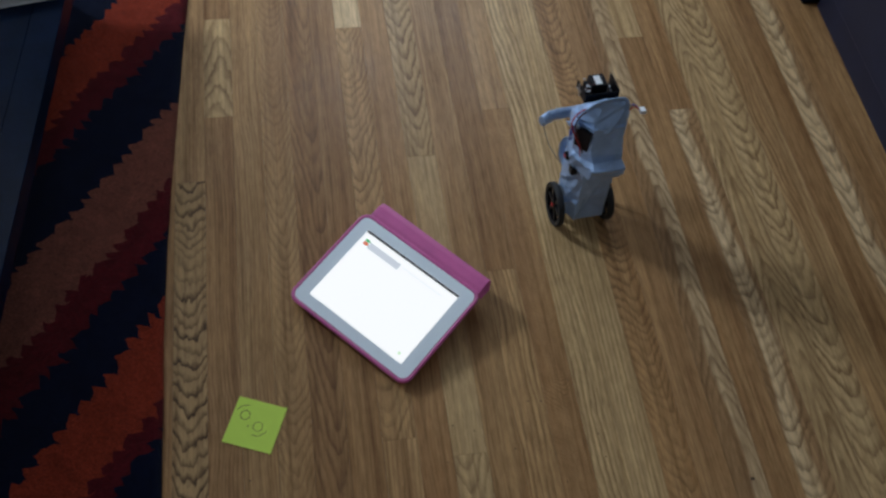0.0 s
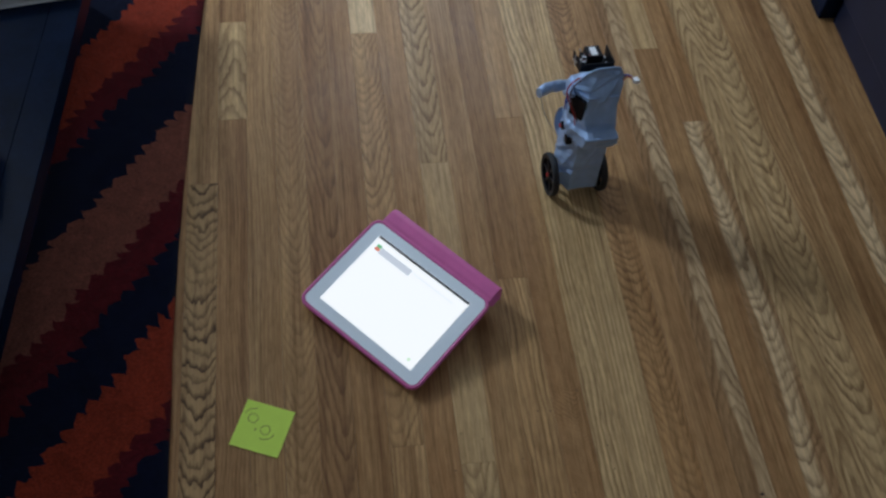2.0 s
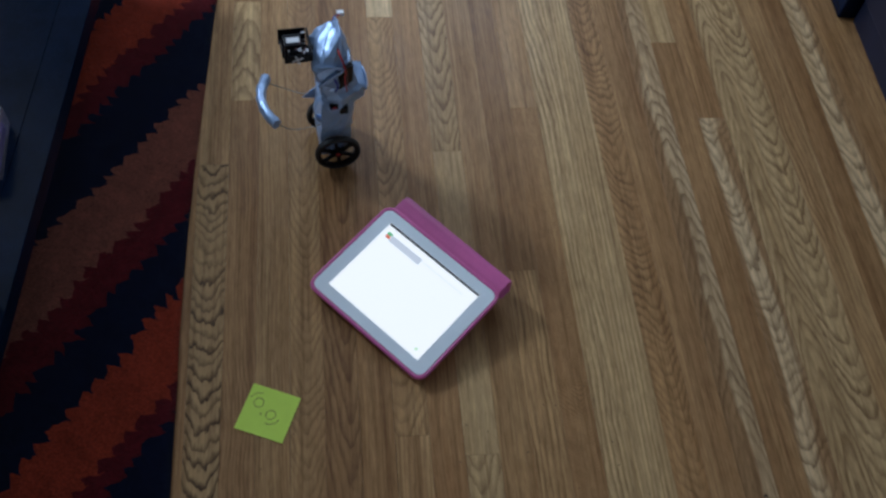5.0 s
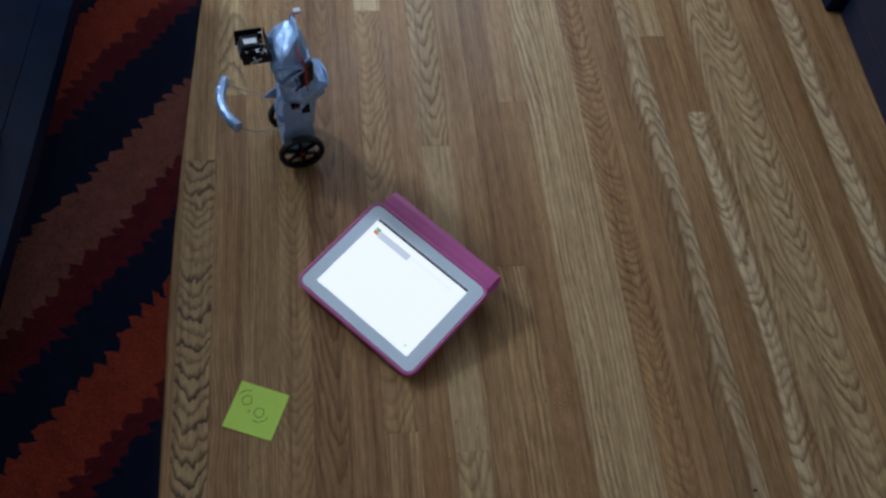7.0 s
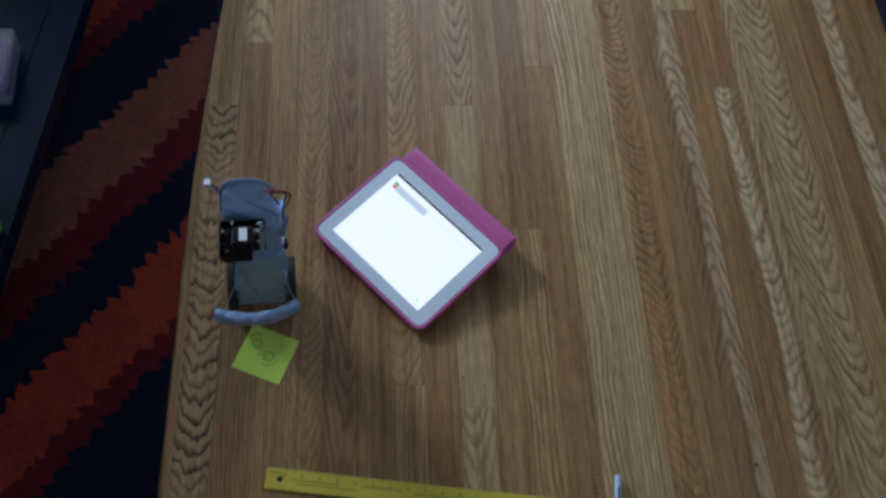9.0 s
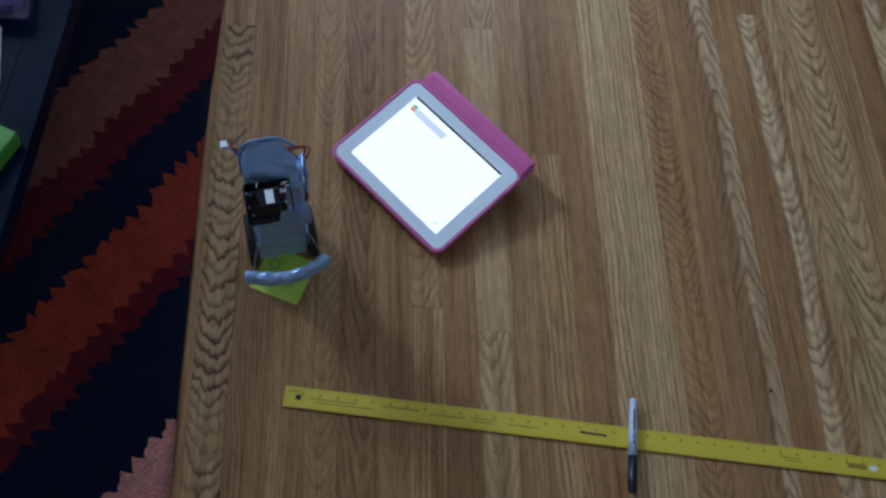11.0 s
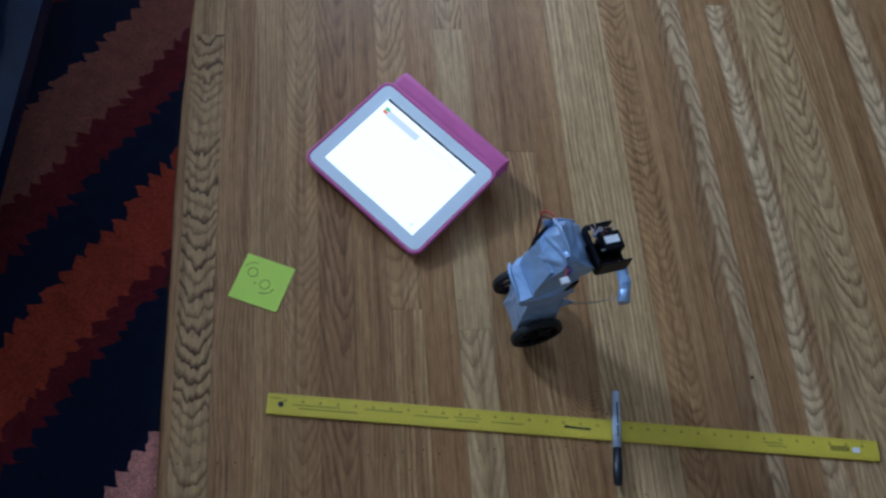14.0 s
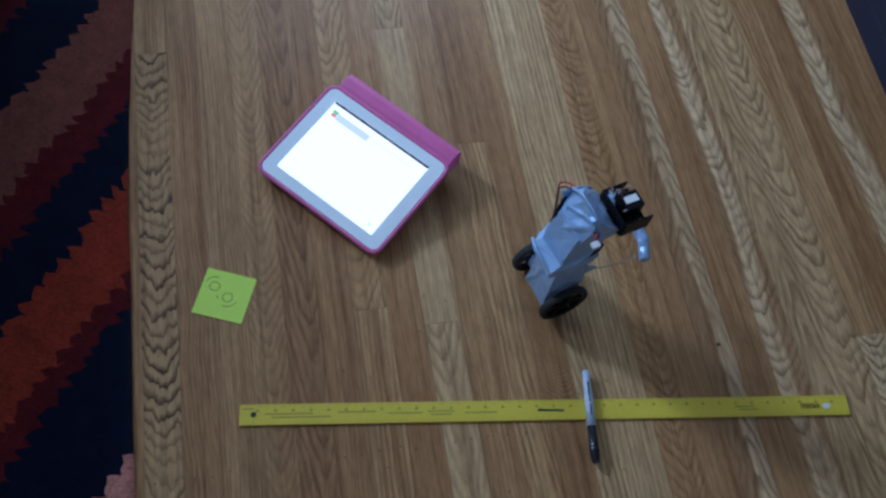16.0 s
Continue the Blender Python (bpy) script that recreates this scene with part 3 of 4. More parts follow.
def yardstick():
    ob = thing("yardstick", pose(0.0600, -0.1700, 0.0, 0, 0, -6.80), "yellow painted wooden yardstick with black marks", "ruler")
    L, W, T = 0.914, 0.0310, 0.0035
    part("stick", box((0, -W / 2, 0), (L, W / 2, T), 0.0007), M_RULER, ob)
    bm = bmesh.new()
    bmesh.ops.create_cone(bm, cap_ends=True, segments=20, radius1=0.0042, radius2=0.0042, depth=0.0004, matrix=Matrix.Translation((0.020, 0, T + 0.0002)))
    part("hanging_hole", bm, M_INK_DARK, ob, "dark round hole")
    ticks = bmesh.new()
    for i in range(1, 288):
        x = L * i / 288
        d = 0.0075 if i % 8 == 0 else 0.0052 if i % 4 == 0 else 0.0032
        box((x - 0.00022, W / 2 - 0.0006 - d, T), (x + 0.00022, W / 2 - 0.0006, T + 0.0002), bm=ticks)
    for i in range(1, 183):
        x = L * i / 183
        d = 0.0052 if i % 2 == 0 else 0.0034
        box((x - 0.00028, -W / 2 + 0.0006, T), (x + 0.00028, -W / 2 + 0.0006 + d, T + 0.0002), bm=ticks)
    tagged(part("printed_scale", ticks, M_INK, ob, "fine black scale marks"), kind="stuff")
    for i in range(1, 36):
        x = L * i / 36
        part("numeral_bar", box((x - 0.0022, 0.0038, T), (x + 0.0022, 0.0072, T + 0.00022)), M_INK, ob)
    for x0, x1, y in ((0.004, 0.020, 0.0085), (0.036, 0.105, 0.0005), (0.045, 0.130, -0.0045), (0.140, 0.195, 0.002), (0.212, 0.262, -0.001), (0.270, 0.310, 0.001), (0.274, 0.305, -0.004), (0.325, 0.372, -0.002), (0.735, 0.765, 0.0), (0.740, 0.770, -0.0045)):
        part("print_line", box((x0, y - 0.0011, T), (x1, y + 0.0011, T + 0.0002)), M_INK, ob)
    part("emblem_bar", prism([(0.432, -0.0015), (0.472, -0.0026), (0.472, 0.0004), (0.442, 0.0012), (0.434, 0.0022)], T, T + 0.0003), M_INK_DARK, ob, "black printed emblem shape")
    bars = random.Random(4)
    x = 0.838
    while x < 0.868:
        w = bars.choice((0.0006, 0.0010, 0.0016))
        part("barcode_bar", box((x, -0.0045, T), (x + w, 0.0035, T + 0.00022)), M_BARCODE, ob)
        x += w + bars.choice((0.0006, 0.0010))
    # sticker by the barcode; the white of it is its glint, painted in
    part("label_patch", prism(rounded(0.012, 0.008, 0.003, 4, 0.8785, -0.001), T, T + 0.0003), M_WHITE, ob, "small glossy sticker, its glint put in as white")


yardstick()


def marker_pen():
    d = Vector((0.555 - 0.573, -0.312 + 0.173, 0))
    ang = math.degrees(math.atan2(d.y, d.x))
    ob = thing("marker_pen", pose(0.573, -0.173, 0.0106, 0, 0, ang), "pale grey marker pen with black cap lying across the yardstick", "pen")
    turn = pose(0, 0, 0, 0, 0, -90)
    part("barrel", lathe([(0.0, 0.0), (0.0042, 0.0), (0.0052, 0.002), (0.0058, 0.03), (0.0062, 0.088), (0.0, 0.088)], 20, m=turn), M_BARREL, ob, "pale grey barrel", smooth=True)
    part("print_band", lathe([(0.00615, 0.040), (0.0064, 0.041), (0.0064, 0.066), (0.00615, 0.067)], 20, m=turn), M_BARREL, ob, smooth=True)
    for x0, x1 in ((0.018, 0.050), (0.054, 0.070)):
        part("print_line", box((x0, -0.0010, 0.0056), (x1, 0.0010, 0.00645)), M_INK_DARK, ob, "dark printed line")
    part("cap", lathe([(0.0, 0.086), (0.0069, 0.086), (0.0070, 0.125), (0.0058, 0.138), (0.0035, 0.1405), (0.0, 0.1405)], 20, m=turn), M_CAP, ob, "black pen cap", smooth=True)
    part("clip", box((0.090, -0.0016, 0.0068), (0.124, 0.0016, 0.0086), 0.0006), M_CAP, ob)


marker_pen()

# ---- the balancing robot ----
R, B = 0.040, 0.047


def creased(p, folds):
    """Push a point of taped surface along the straight creases near it."""
    out = Vector()
    for c, n, w, a in folds:
        d = abs((p - c).dot(n))
        if d < w:
            out += a * (1 - d / w)
    return out


def loft(levels, bm=None, crinkle=0.0, seed=0, sub=3, corner=0.0, front=0.0):
    """Boxy taped form: (z, x0, x1, y0, y1) from below upwards, its faces slack and creased."""
    bm = bm or bmesh.new()
    rng = random.Random(seed)
    z0, z1 = levels[0][0], levels[-1][0]
    folds = []
    for n in range(16):
        c = Vector((rng.uniform(-0.04, 0.03), rng.uniform(-0.035, 0.035), rng.uniform(z0, z1)))
        d = Vector((rng.gauss(0, 0.8), rng.gauss(0, 0.8), rng.gauss(0, 1.0))).normalized()
        away = Vector((c.x, c.y, 0)).normalized()
        folds.append((c, d, rng.uniform(0.004, 0.010), away * crinkle * rng.uniform(-1.0, 1.0)))
    rows = []
    for z, x0, x1, y0, y1 in levels:
        cs = [(x0, y0), (x1, y0), (x1, y1), (x0, y1)]
        if corner:
            w = y1 - y0
            cs = [(x0, y0), (x1, y0), (x1, y1 - front * w), (x1 - front * (x1 - x0), y1), (x0 + min(0.68, 2.1 * corner) * (x1 - x0), y1), (x0, y1 - corner * w)]
        ring = []
        for i in range(len(cs)):
            (ax, ay), (bx, by) = cs[i], cs[(i + 1) % len(cs)]
            for k in range(sub):
                t = k / sub
                p = Vector((ax + (bx - ax) * t, ay + (by - ay) * t, z))
                p += Vector(noise.noise_vector((p * 28) + Vector((seed, 0, 0)))) * crinkle * 0.45 + Vector(noise.noise_vector((p * 95) + Vector((0, seed, 0)))) * crinkle * 0.08
                ring.append(bm.verts.new(p + creased(p, folds)))
        rows.append(ring)
    n = len(rows[0])
    for a, b in zip(rows, rows[1:]):
        for k in range(n):
            bm.faces.new((a[k], a[(k + 1) % n], b[(k + 1) % n], b[k]))
    bm.faces.new(rows[0][::-1])
    bm.faces.new(rows[-1])
    return bm


def crumpled(bm, amount, seed):
    for v in bm.verts:
        v.co += Vector(noise.noise_vector(v.co * 90 + Vector((seed, 0, 0)))) * amount
    return bm


def interp(levels, n):
    out = []
    for a, b in zip(levels, levels[1:]):
        for k in range(n):
            out.append(tuple(p + (q - p) * k / n for p, q in zip(a, b)))
    return out + [levels[-1]]


def build_robot():
    ob = thing("balancing_robot", Matrix(), "two-wheeled toy robot wrapped in silver duct tape with black camera head", "robot")
    wheels = []
    for side in (1, -1):
        wheel = part("wheel", lathe([(0.0310, -0.0045), (0.0350, -0.0045), (0.0350, 0.0045), (0.0310, 0.0045)], 40), M_PLASTIC, ob, "black spoked wheel", smooth=False)
        part("tyre", lathe([(0.0348, -0.0058), (0.0390, -0.0054), (0.0400, -0.0030), (0.0400, 0.0030), (0.0390, 0.0054), (0.0348, 0.0058)], 40), M_RUBBER, wheel, "black rubber tyre", smooth=True)
        part("hub", lathe([(0.0, -0.0045), (0.0085, -0.0045), (0.0085, 0.0045), (0.0, 0.0045)], 20), M_PLASTIC, wheel)
        part("hub_cap", lathe([(0.0, side * 0.0046), (0.0040, side * 0.0046), (0.0036, side * 0.0062), (0.0, side * 0.0062)], 14), M_RED if side > 0 else M_PLASTIC, wheel, "small axle cap")
        for k in range(6):
            part("spoke", box((0.007, -0.0028, -0.0030), (0.034, 0.0028, 0.0030), 0.0007, 1, m=pose(0, 0, 0, 0, 60 * k, 0)), M_PLASTIC, wheel)
        wheel.location = (0, side * (B - 0.002), R)
        wheels.append((wheel, side))
        part("motor_cover", loft(interp([(0.026, -0.014, 0.014, min(side * 0.026, side * 0.041), max(side * 0.026, side * 0.041)), (0.056, -0.013, 0.013, min(side * 0.026, side * 0.041), max(side * 0.026, side * 0.041))], 3), crinkle=0.0015), M_TAPE, ob)
    lower = [(0.020, -0.022, 0.022, -0.029, 0.029), (0.026, -0.028, 0.027, -0.034, 0.034), (0.10, -0.030, 0.028, -0.034, 0.034), (0.148, -0.032, 0.027, -0.034, 0.034)]
    part("lower_body", loft(interp(lower, 12), crinkle=0.0024, seed=3, sub=14, corner=0.24, front=0.02), M_TAPE, ob, "silver tape wrapped lower box")
    upper = [(0.132, -0.030, 0.024, -0.034, 0.032), (0.146, -0.046, 0.026, -0.039, 0.036), (0.170, -0.052, 0.028, -0.041, 0.036), (0.176, -0.037, 0.028, -0.039, 0.034), (0.238, -0.023, 0.026, -0.036, 0.034)]
    part("upper_body", loft(interp(upper, 10), crinkle=0.0038, seed=11, sub=14, corner=0.28, front=0.02), M_TAPE, ob, "silver tape wrapped battery pack")
    hood = [(0.210, -0.026, 0.036, -0.037, 0.034), (0.234, -0.022, 0.040, -0.042, 0.034), (0.257, -0.014, 0.022, -0.043, 0.026), (0.280, -0.007, -0.004, -0.036, 0.006)]
    part("hood", loft(interp(hood, 10), crinkle=0.0036, seed=21, sub=14, corner=0.26, front=0.10), M_TAPE, ob, "pointed duct tape hood")
    crest = curve_points([(0.004, -0.046, 0.236), (-0.005, -0.044, 0.258), (-0.006, -0.034, 0.281), (-0.007, -0.012, 0.284), (-0.007, 0.008, 0.281), (-0.004, 0.026, 0.264)], 5)
    part("tape_seam", sweep(crest, 0.0014, 0.0042, 6), M_TAPE, ob, "pinched seam of tape along the hood", smooth=True)
    ledge = curve_points([(-0.050, -0.041, 0.166), (-0.0535, -0.020, 0.1715), (-0.0535, 0.004, 0.1715), (-0.049, 0.019, 0.169)], 5)
    part("tape_seam", sweep(ledge, 0.0022, 0.0030, 6), M_TAPE, ob, "pinched seam of tape along the hood", smooth=True)
    eave = curve_points([(0.032, 0.028, 0.238), (0.013, 0.0335, 0.241), (-0.007, 0.0365, 0.237), (0.012, 0.0375, 0.222), (0.031, 0.036, 0.205)], 5)
    part("tape_eave", sweep(eave, 0.0014, 0.0060, 6, up=(0, 0.4, 1)), M_TAPE, ob, "folded tape edge over the open flank", smooth=True)
    # left flank opening: a black panel stands for its shade; switch and wires
    part("circuit_board", box((-0.016, -0.003, 0.192), (0.013, 0.0035, 0.232), 0.001, m=pose(-0.0115, 0.0262, 0, 0, 0, 32)), M_PLASTIC, ob, "dark panel standing for the shaded inside of the open flank")
    # raised black patch in place of the shade in a gap under the hood
    part("side_cavity", prism([(0.010, 0.172), (0.024, 0.180), (0.027, 0.198), (0.018, 0.188)], -0.0405, -0.0365, m=Matrix(((1, 0, 0, 0), (0, 0, 1, 0), (0, 1, 0, 0), (0, 0, 0, 1)))), M_PLASTIC, ob, "dark patch standing for a shaded gap in the tape")
    part("switch", box((0.0, 0.033, 0.150), (0.014, 0.041, 0.158), 0.001), M_PLASTIC, ob)
    part("switch_lever", box((0.003, 0.041, 0.153), (0.010, 0.0435, 0.157), 0.0006), M_RED, ob, "red switch lever")
    for y in (0.037, 0.040):
        part("signal_wire", sweep(curve_points([(0.008, y, 0.222), (0.002, y + 0.003, 0.208), (0.006, y, 0.192)], 5), 0.0011, n=6), M_BLUE, ob, "blue wire")
    part("power_wire", sweep(curve_points([(0.000, 0.010, 0.266), (-0.003, 0.034, 0.264), (-0.008, 0.048, 0.248), (-0.009, 0.041, 0.222), (-0.014, 0.028, 0.190), (-0.018, 0.026, 0.158), (-0.010, 0.030, 0.142)], 8), 0.0013, n=7), M_RED, ob, "red power wire loop", smooth=True)
    part("power_wire", sweep(curve_points([(0.002, 0.012, 0.262), (-0.005, 0.032, 0.258), (-0.011, 0.043, 0.244), (-0.013, 0.037, 0.220), (-0.018, 0.025, 0.188), (-0.022, 0.023, 0.154), (-0.013, 0.030, 0.140)], 8), 0.0012, n=7), M_DARKRED, ob, "dark power wire loop", smooth=True)
    part("wire_clamp", box((-0.018, 0.018, 0.130), (-0.004, 0.036, 0.146), 0.002), M_PLASTIC, ob)
    # battery lead on the right
    for i, m in enumerate((M_RED, M_DARKRED, M_BLUE)):
        part("balance_wire", sweep(curve_points([(-0.010 + 0.004 * i, -0.040, 0.255), (-0.012 + 0.003 * i, -0.050, 0.268), (-0.018 + 0.002 * i, -0.056, 0.268)], 5), 0.0009, n=6), m, ob)
    part("connector", box((-0.025, -0.066, 0.263), (-0.014, -0.057, 0.269), 0.0008), M_WHITE, ob, "white plug of the battery lead")
    # bumper of rolled tape on two wires
    arc = curve_points([(0.104, 0.051, 0.142), (0.115, 0.030, 0.142), (0.121, 0.0, 0.139), (0.118, -0.030, 0.136), (0.107, -0.060, 0.132)], 6)
    part("bumper", crumpled(sweep(arc, 0.0082, 0.0112, 12), 0.0022, 9), M_TAPE, ob, "curved duct tape bumper")
    for side, z in ((1, 0.142), (-1, 0.133)):
        part("bumper_wire", sweep(curve_points([(0.104 if side > 0 else 0.107, side * 0.050, z), (0.078, side * 0.046, 0.118), (0.045, side * 0.037, 0.108), (0.020, side * 0.030, 0.106)], 6), 0.0009, n=6), M_STEELWIRE, ob, "thin bent wire")
    turn = Matrix(((1, 0, 0, 0), (0, 0, 1, 0), (0, 1, 0, 0), (0, 0, 0, 1)))
    part("tape_flap", prism([(0.024, 0.100), (0.024, 0.128), (0.036, 0.118), (0.048, 0.104)], -0.035, -0.033, m=turn), M_TAPE, ob, "triangular tape flap")
    part("tape_loop", sweep(curve_points([(0.020, 0.026, 0.176), (0.033, 0.031, 0.170), (0.039, 0.034, 0.150), (0.035, 0.034, 0.128), (0.022, 0.030, 0.116)], 6), 0.0065, 0.0012, 8, up=(1, 0, 0.3)), M_TAPE, ob, "bowed strap of tape")
    # head: tilt bracket with two servos
    hx, hy, hz = 0.039, -0.016, 0.235
    base = pose(hx, hy, hz) @ Matrix.Scale(0.88, 4)
    neck = part("neck", box((0.028, hy - 0.006, 0.226), (0.044, hy + 0.006, 0.243), 0.002), M_PLASTIC, ob)
    head = part("pan_tilt_head", box((0.014, -0.016, 0.002), (0.046, 0.014, 0.030), 0.0015, m=base), M_PLASTIC, ob, "black servo body")
    part("side_plate", box((0.002, -0.036, -0.012), (0.052, -0.0335, 0.024), 0.0010, m=base), M_PLASTIC, head)
    part("side_plate", box((-0.002, 0.0310, 0.006), (0.044, 0.0335, 0.024), 0.0010, m=base), M_PLASTIC, head)
    part("back_plate", box((-0.002, -0.0335, 0.004), (0.001, 0.0310, 0.025), 0.0008, m=base), M_PLASTIC, head)
    part("front_plate", box((0.046, -0.030, -0.014), (0.049, 0.000, 0.003), 0.0008, m=base), M_PLASTIC, head)
    part("lower_servo", box((0.002, -0.0330, -0.018), (0.046, 0.012, 0.001), 0.0015, m=base), M_PLASTIC, head)
    part("upper_servo", box((0.020, 0.0145, 0.000), (0.040, 0.0240, 0.022), 0.0015, m=base), M_PLASTIC, head)
    part("servo_label", box((0.018, -0.0060, 0.0300), (0.041, 0.0060, 0.0306), m=base), M_WHITE, head, "white label with print")
    for y, s in ((0.0345, 1),):
        for ang in (20, 110):
            part("servo_horn", box((-0.011, -0.0008, -0.0018), (0.011, 0.0008, 0.0018), 0.0006, 1, m=base @ pose(0.026, y, 0.014, 0, ang, 0)), M_METAL, head, "pale servo horn")
    for x, y in ((0.006, -0.026), (0.040, -0.026), (0.008, 0.022), (0.040, 0.022), (0.026, -0.030)):
        bm = bmesh.new()
        bmesh.ops.create_uvsphere(bm, u_segments=8, v_segments=5, radius=0.0022, matrix=base @ Matrix.Translation((x, y, 0.026 if y > 0 else 0.002)))
        part("screw", bm, M_METAL, head, smooth=True)
    bits = random.Random(8)
    for i in range(12):
        x, y = bits.uniform(0.004, 0.046), bits.uniform(-0.031, 0.029)
        if 0.012 < x < 0.045 and abs(y) < 0.010:
            y += 0.020
        m = base @ pose(x, y, 0.031 if -0.016 < y < 0.014 else 0.0015 if y < 0 else 0.0255, 0, 0, bits.uniform(0, 180))
        part("servo_screw_tab", box((-0.0032, -0.0010, 0), (0.0032, 0.0010, 0.0012), m=m), bits.choice((M_METAL, M_METAL, M_DARKRED)), head)
    return ob, wheels


robot, robot_wheels = build_robot()

# ---- the oak floor ----
PW, S0, NAIL_Y = 0.0523, -0.0205, -0.25
ENDS = {-1: (0.497,), 0: (0.645, 0.905), 5: (-0.028, 0.860), 7: (-0.064, 0.517), 9: (0.257,), 10: (0.617,), 16: (0.785,), 17: (0.585,), 20: (-0.171,)}
# tone of each plank and how it was sawn: heart, slant, closeness of the rings, strength of the figure
PLAIN = (0.95, 0.502, 0.75, 0.22)
PLANKS = {
    (-1, 0): ("border", 0.47, 0.25, 0.12, 1.00), (-1, 1): ("mid", 0.95, 0.502, 0.60, 0.25),
    (0, 0): ("brown", 0.90, 0.51, 0.70, 0.45), (0, 1): ("gold", 0.52, 0.62, 0.14, 0.80), (0, 2): ("red", 0.9, 0.51, 0.6, 0.3),
    (1, 0): ("mid", 0.98, 0.503, 0.75, 0.30),
    (2, 0): ("mid", 0.48, 0.38, 0.42, 0.40),
    (3, 0): ("red", 0.36, 0.45, 0.42, 0.58),
    (4, 0): ("brown", *PLAIN),
    (5, 0): ("mid", 0.02, 0.508, 0.55, 0.60), (5, 1): ("mid", 0.62, 0.38, 0.30, 0.60), (5, 2): ("pale", *PLAIN),
    (6, 0): ("red", *PLAIN),
    (7, 0): ("gold", 0.60, 0.42, 0.30, 0.60), (7, 1): ("gold", 0.98, 0.502, 0.7, 0.15), (7, 2): ("gold", 0.46, 0.40, 0.26, 0.90),
    (8, 0): ("mid", 0.98, 0.503, 0.6, 0.25),
    (9, 0): ("mid", 0.98, 0.508, 0.45, 0.60), (9, 1): ("brown", *PLAIN),
    (10, 0): ("red", 0.40, 0.10, 0.75, 0.42), (10, 1): ("mid", *PLAIN),
    (11, 0): ("gold", 0.98, 0.505, 0.42, 0.72), (12, 0): ("gold", 0.02, 0.506, 0.55, 0.62),
    (13, 0): ("brown", 0.45, 0.30, 0.25, 0.62),
    (14, 0): ("red", *PLAIN),
    (15, 0): ("sap", 0.48, 0.58, 0.34, 0.72),
    (16, 0): ("red", 0.95, 0.502, 0.55, 0.18), (16, 1): ("gold", 0.5, 0.15, 0.75, 0.30),
    (17, 0): ("sap", 0.55, 0.33, 0.20, 0.72), (17, 1): ("brown", 0.9, 0.51, 0.6, 0.3),
    (18, 0): ("gold", 0.52, 0.545, 0.45, 0.75),
    (19, 0): ("gold", 0.47, 0.36, 0.18, 0.85),
    (20, 0): ("pale", 0.50, 0.26, 0.22, 0.95), (20, 1): ("mid", 0.95, 0.51, 0.5, 0.5),
    (21, 0): ("brown", *PLAIN), (22, 0): ("sap", 0.52, 0.40, 0.25, 0.70), (23, 0): ("brown", *PLAIN),
}


def oak_floor():
    slab = tagged(part("floor", box((X0, Y0, -0.06), (X1, Y1, -0.006)), M_GAP), "varnished oak strip floor", "floor", kind="structure")
    rng = random.Random(12)
    rest = bmesh.new()
    k0, k1 = int((X0 - S0) / PW), int((X1 - S0) / PW) - 1
    for k in range(k0, k1 + 1):
        x = S0 + k * PW
        cuts = sorted(ENDS.get(k, ()))
        if not cuts:
            cuts = [rng.uniform(0.95, 1.5)] if rng.random() < 0.6 else [rng.uniform(-1.2, -0.5), rng.uniform(0.9, 1.4)]
        ys = [Y0, *([cuts[0] - (rng.uniform(1.3, 1.6) if k in ENDS else rng.uniform(2.0, 2.3))] if cuts[0] > -0.3 else []), *cuts]
        while ys[-1] < Y1 - 0.4:
            ys.append(ys[-1] + rng.uniform(1.0, 1.5))
        ys = [v for v in ys if v < Y1 - 0.15] + [Y1]
        for n, (a, b) in enumerate(zip(ys, ys[1:])):
            near = -3 <= k <= 25 and b > -0.75 and a < 1.6
            dz = rng.uniform(-0.0001, 0.0001)
            lo, hi = (x + 0.00012, a + 0.00015, -0.0055), (x + PW - 0.00012, b - 0.00015, dz)
            if not near:
                box(lo, hi, bm=rest)
                continue
            mid = ((lo[0] + hi[0]) / 2, (a + b) / 2, 0)
            index = sum(1 for c in cuts if c <= a + 1e-6) if k in ENDS else 0 if a < 0.1 < b else 9
            rows = PLANKS.get((k, index)) or (rng.choices(("mid", "brown", "gold", "red"), (5, 3, 2, 2))[0], rng.uniform(0, 1), 0.5 + rng.choice((-1, 1)) * rng.uniform(0.002, 0.05), rng.uniform(0.3, 0.9), rng.uniform(0.2, 0.6))
            bm = box([p - q for p, q in zip(lo, mid)], [p - q for p, q in zip(hi, mid)], 0.00012, 1)
            plank = part("plank", bm, OAK[rows[0]], slab)
            plank.location = mid
            plank.color = rows[1:]
    for k in range(-1, 11):
        for f in (0.25, 0.72):
            x, y = S0 + (k + f) * PW + rng.uniform(-0.004, 0.004), NAIL_Y + rng.uniform(-0.004, 0.004)
            if rng.random() < 0.75:
                part("nail_hole", prism(rounded(0.0026, 0.0026, 0.0012, 2, x, y), 0.0001, 0.0004), M_KNOT, slab)
    for n in range(34):
        x, y = rng.uniform(0.0, 0.62), rng.uniform(-0.42, 0.05)
        part("nail_hole", prism(rounded(0.0024, 0.0024, 0.0011, 2, x, y), 0.0001, 0.0004), M_KNOT, slab)
    part("dark_knot", prism(rounded(0.0070, 0.0046, 0.0022, 3, 0.796, -0.155), 0.0001, 0.0004), M_KNOT, slab)
    tagged(part("far_planks", rest, OAK["mid"], slab), kind="stuff")


oak_floor()


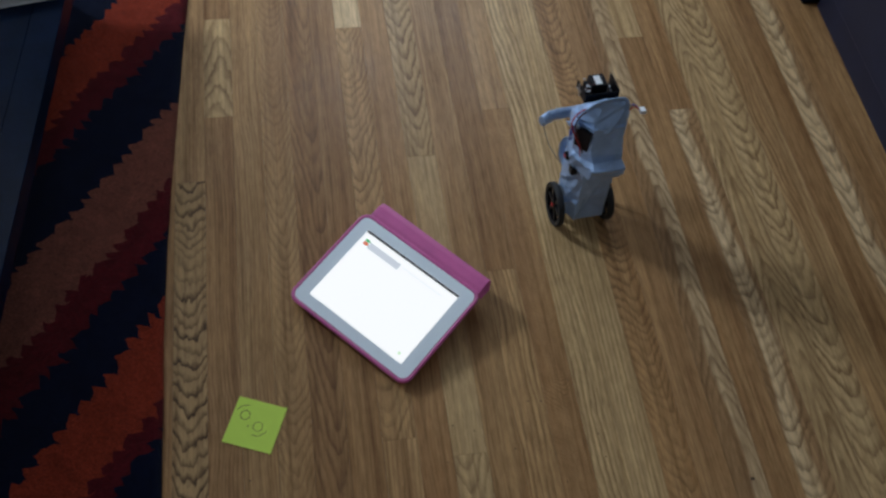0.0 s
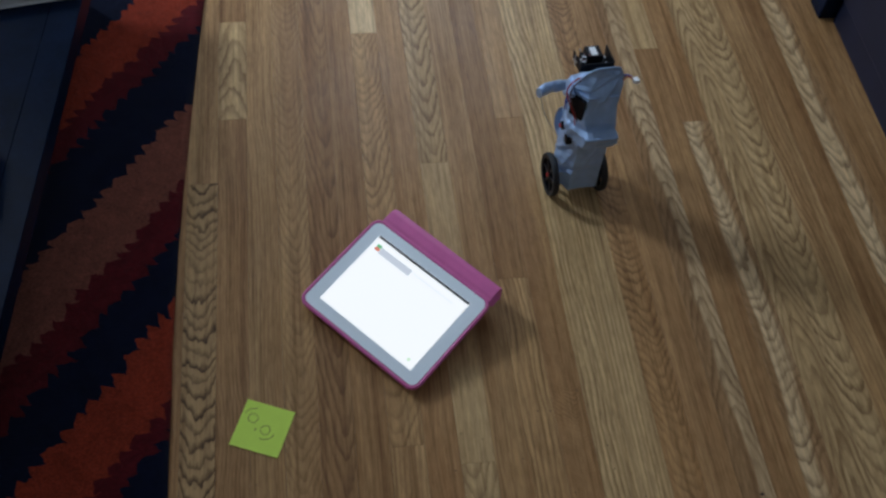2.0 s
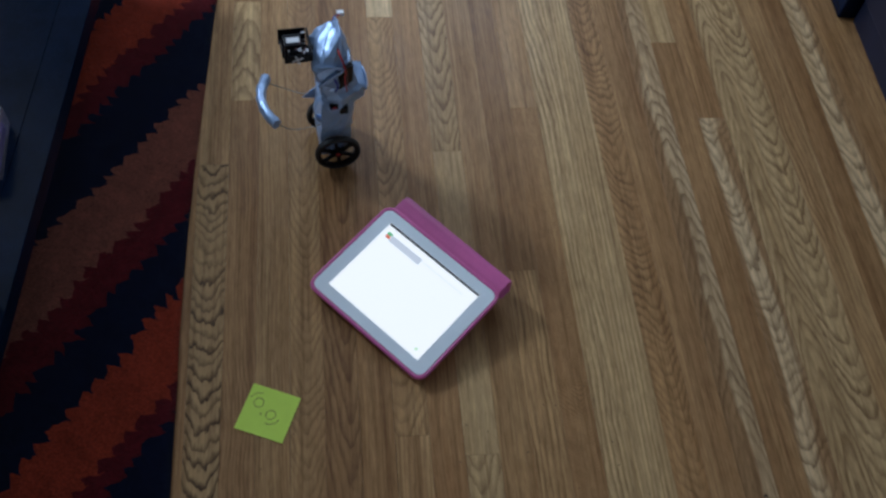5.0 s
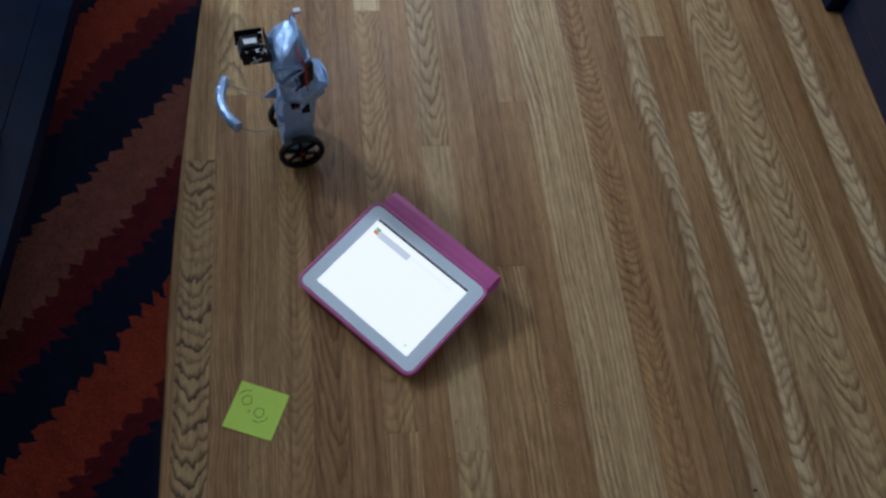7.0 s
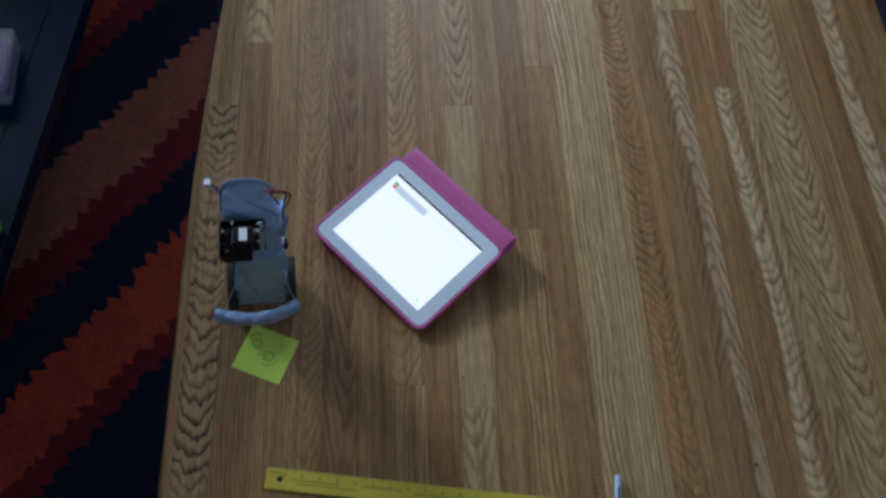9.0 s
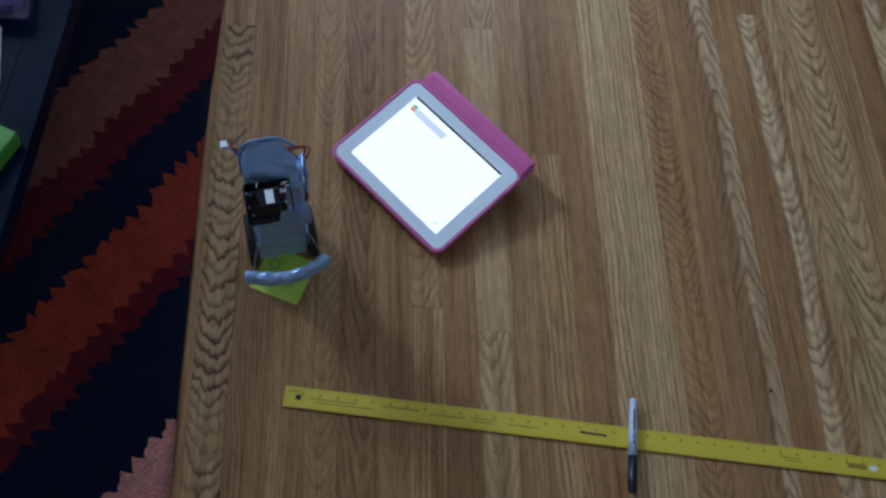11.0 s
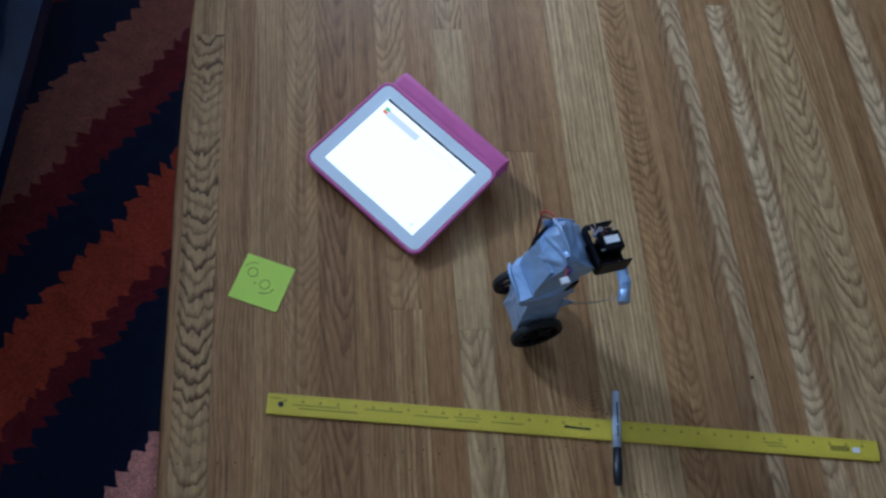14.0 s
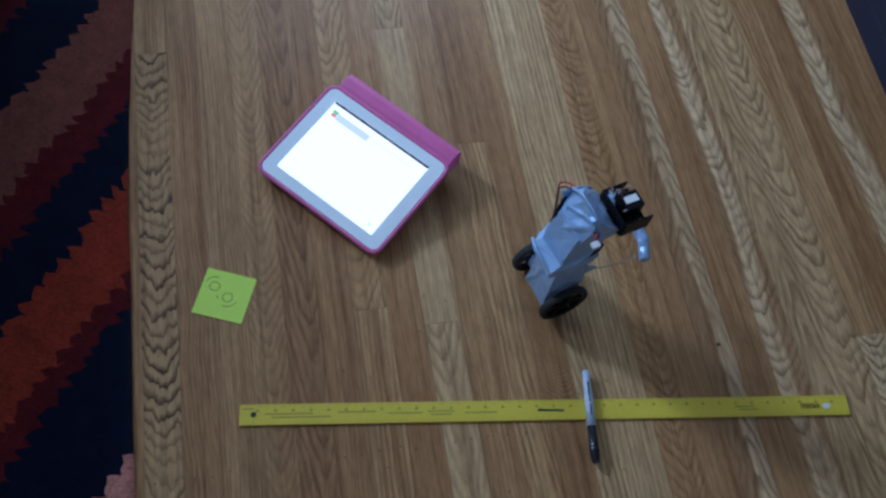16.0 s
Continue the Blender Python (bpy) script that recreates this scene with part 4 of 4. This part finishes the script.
# ---- motions ----
ROBOT = [
    (0.0, 0.631, 0.360, 94.1, 5.0), (0.5, 0.625, 0.405, 95.5, 4.0), (1.0, 0.619, 0.441, 96.5, 3.0), (1.5, 0.617, 0.444, 95.8, 4.1), (2.0, 0.616, 0.448, 94.1, 5.0),
    (2.5, 0.613, 0.473, 101.2, 2.7), (3.0, 0.567, 0.492, 156.8, 5.2), (3.5, 0.380, 0.535, 171.5, -0.4),
    (4.2, 0.225, 0.540, 182.0, -2.0), (5.0, 0.165, 0.532, 188.5, -1.5),
    (6.0, 0.142, 0.527, 190.8, -1.4), (7.0, 0.122, 0.523, 191.6, -1.0), (7.5, 0.111, 0.520, 204.3, -2.1), (8.0, 0.089, 0.450, 255.8, -1.4),
    (8.5, 0.051, 0.268, 268.1, -3.0), (9.0, 0.042, 0.121, 274.7, -5.0), (9.5, 0.042, 0.123, 279.9, -2.3), (10.0, 0.048, 0.094, 280.7, -2.6),
    (11.2, 0.045, 0.066, 283.0, -2.0), (12.1, 0.050, 0.030, 310.0, -1.0),
    (12.5, 0.115, -0.004, 341.7, 0.0), (13.0, 0.312, -0.039, 360.5, -3.0), (13.5, 0.462, -0.039, 359.0, -5.8), (14.0, 0.447, -0.044, 372.1, 1.2),
    (14.5, 0.479, -0.037, 374.4, 0.8), (15.0, 0.532, -0.029, 376.3, -0.5), (15.5, 0.545, -0.028, 376.0, 0.8), (16.0, 0.543, -0.028, 375.9, 1.5),
]


def motions():
    walk(robot, [(t, pose(x, y, R, 0, 0, yaw) @ pose(0, 0, 0, 0, lean, 0) @ pose(0, 0, -R)) for t, x, y, yaw, lean in ROBOT])
    for wheel, side in robot_wheels:
        rows, spin, last = [], 0.0, None
        for n in range(161):
            t = n / 10
            a, b = next((p, q) for p, q in zip(ROBOT, ROBOT[1:]) if p[0] <= t <= q[0])
            f = (t - a[0]) / (b[0] - a[0])
            x, y, yaw = (a[i] + (b[i] - a[i]) * f for i in (1, 2, 3))
            c, s = math.cos(radians(yaw)), math.sin(radians(yaw))
            px, py = x - s * side * B, y + c * side * B
            if last:
                spin += math.degrees(((px - last[0]) * c + (py - last[1]) * s) / R)
            last = (px, py)
            rows.append((t, pose(0, side * (B - 0.002), R, 0, spin, 0)))
        walk(wheel, rows)


motions()
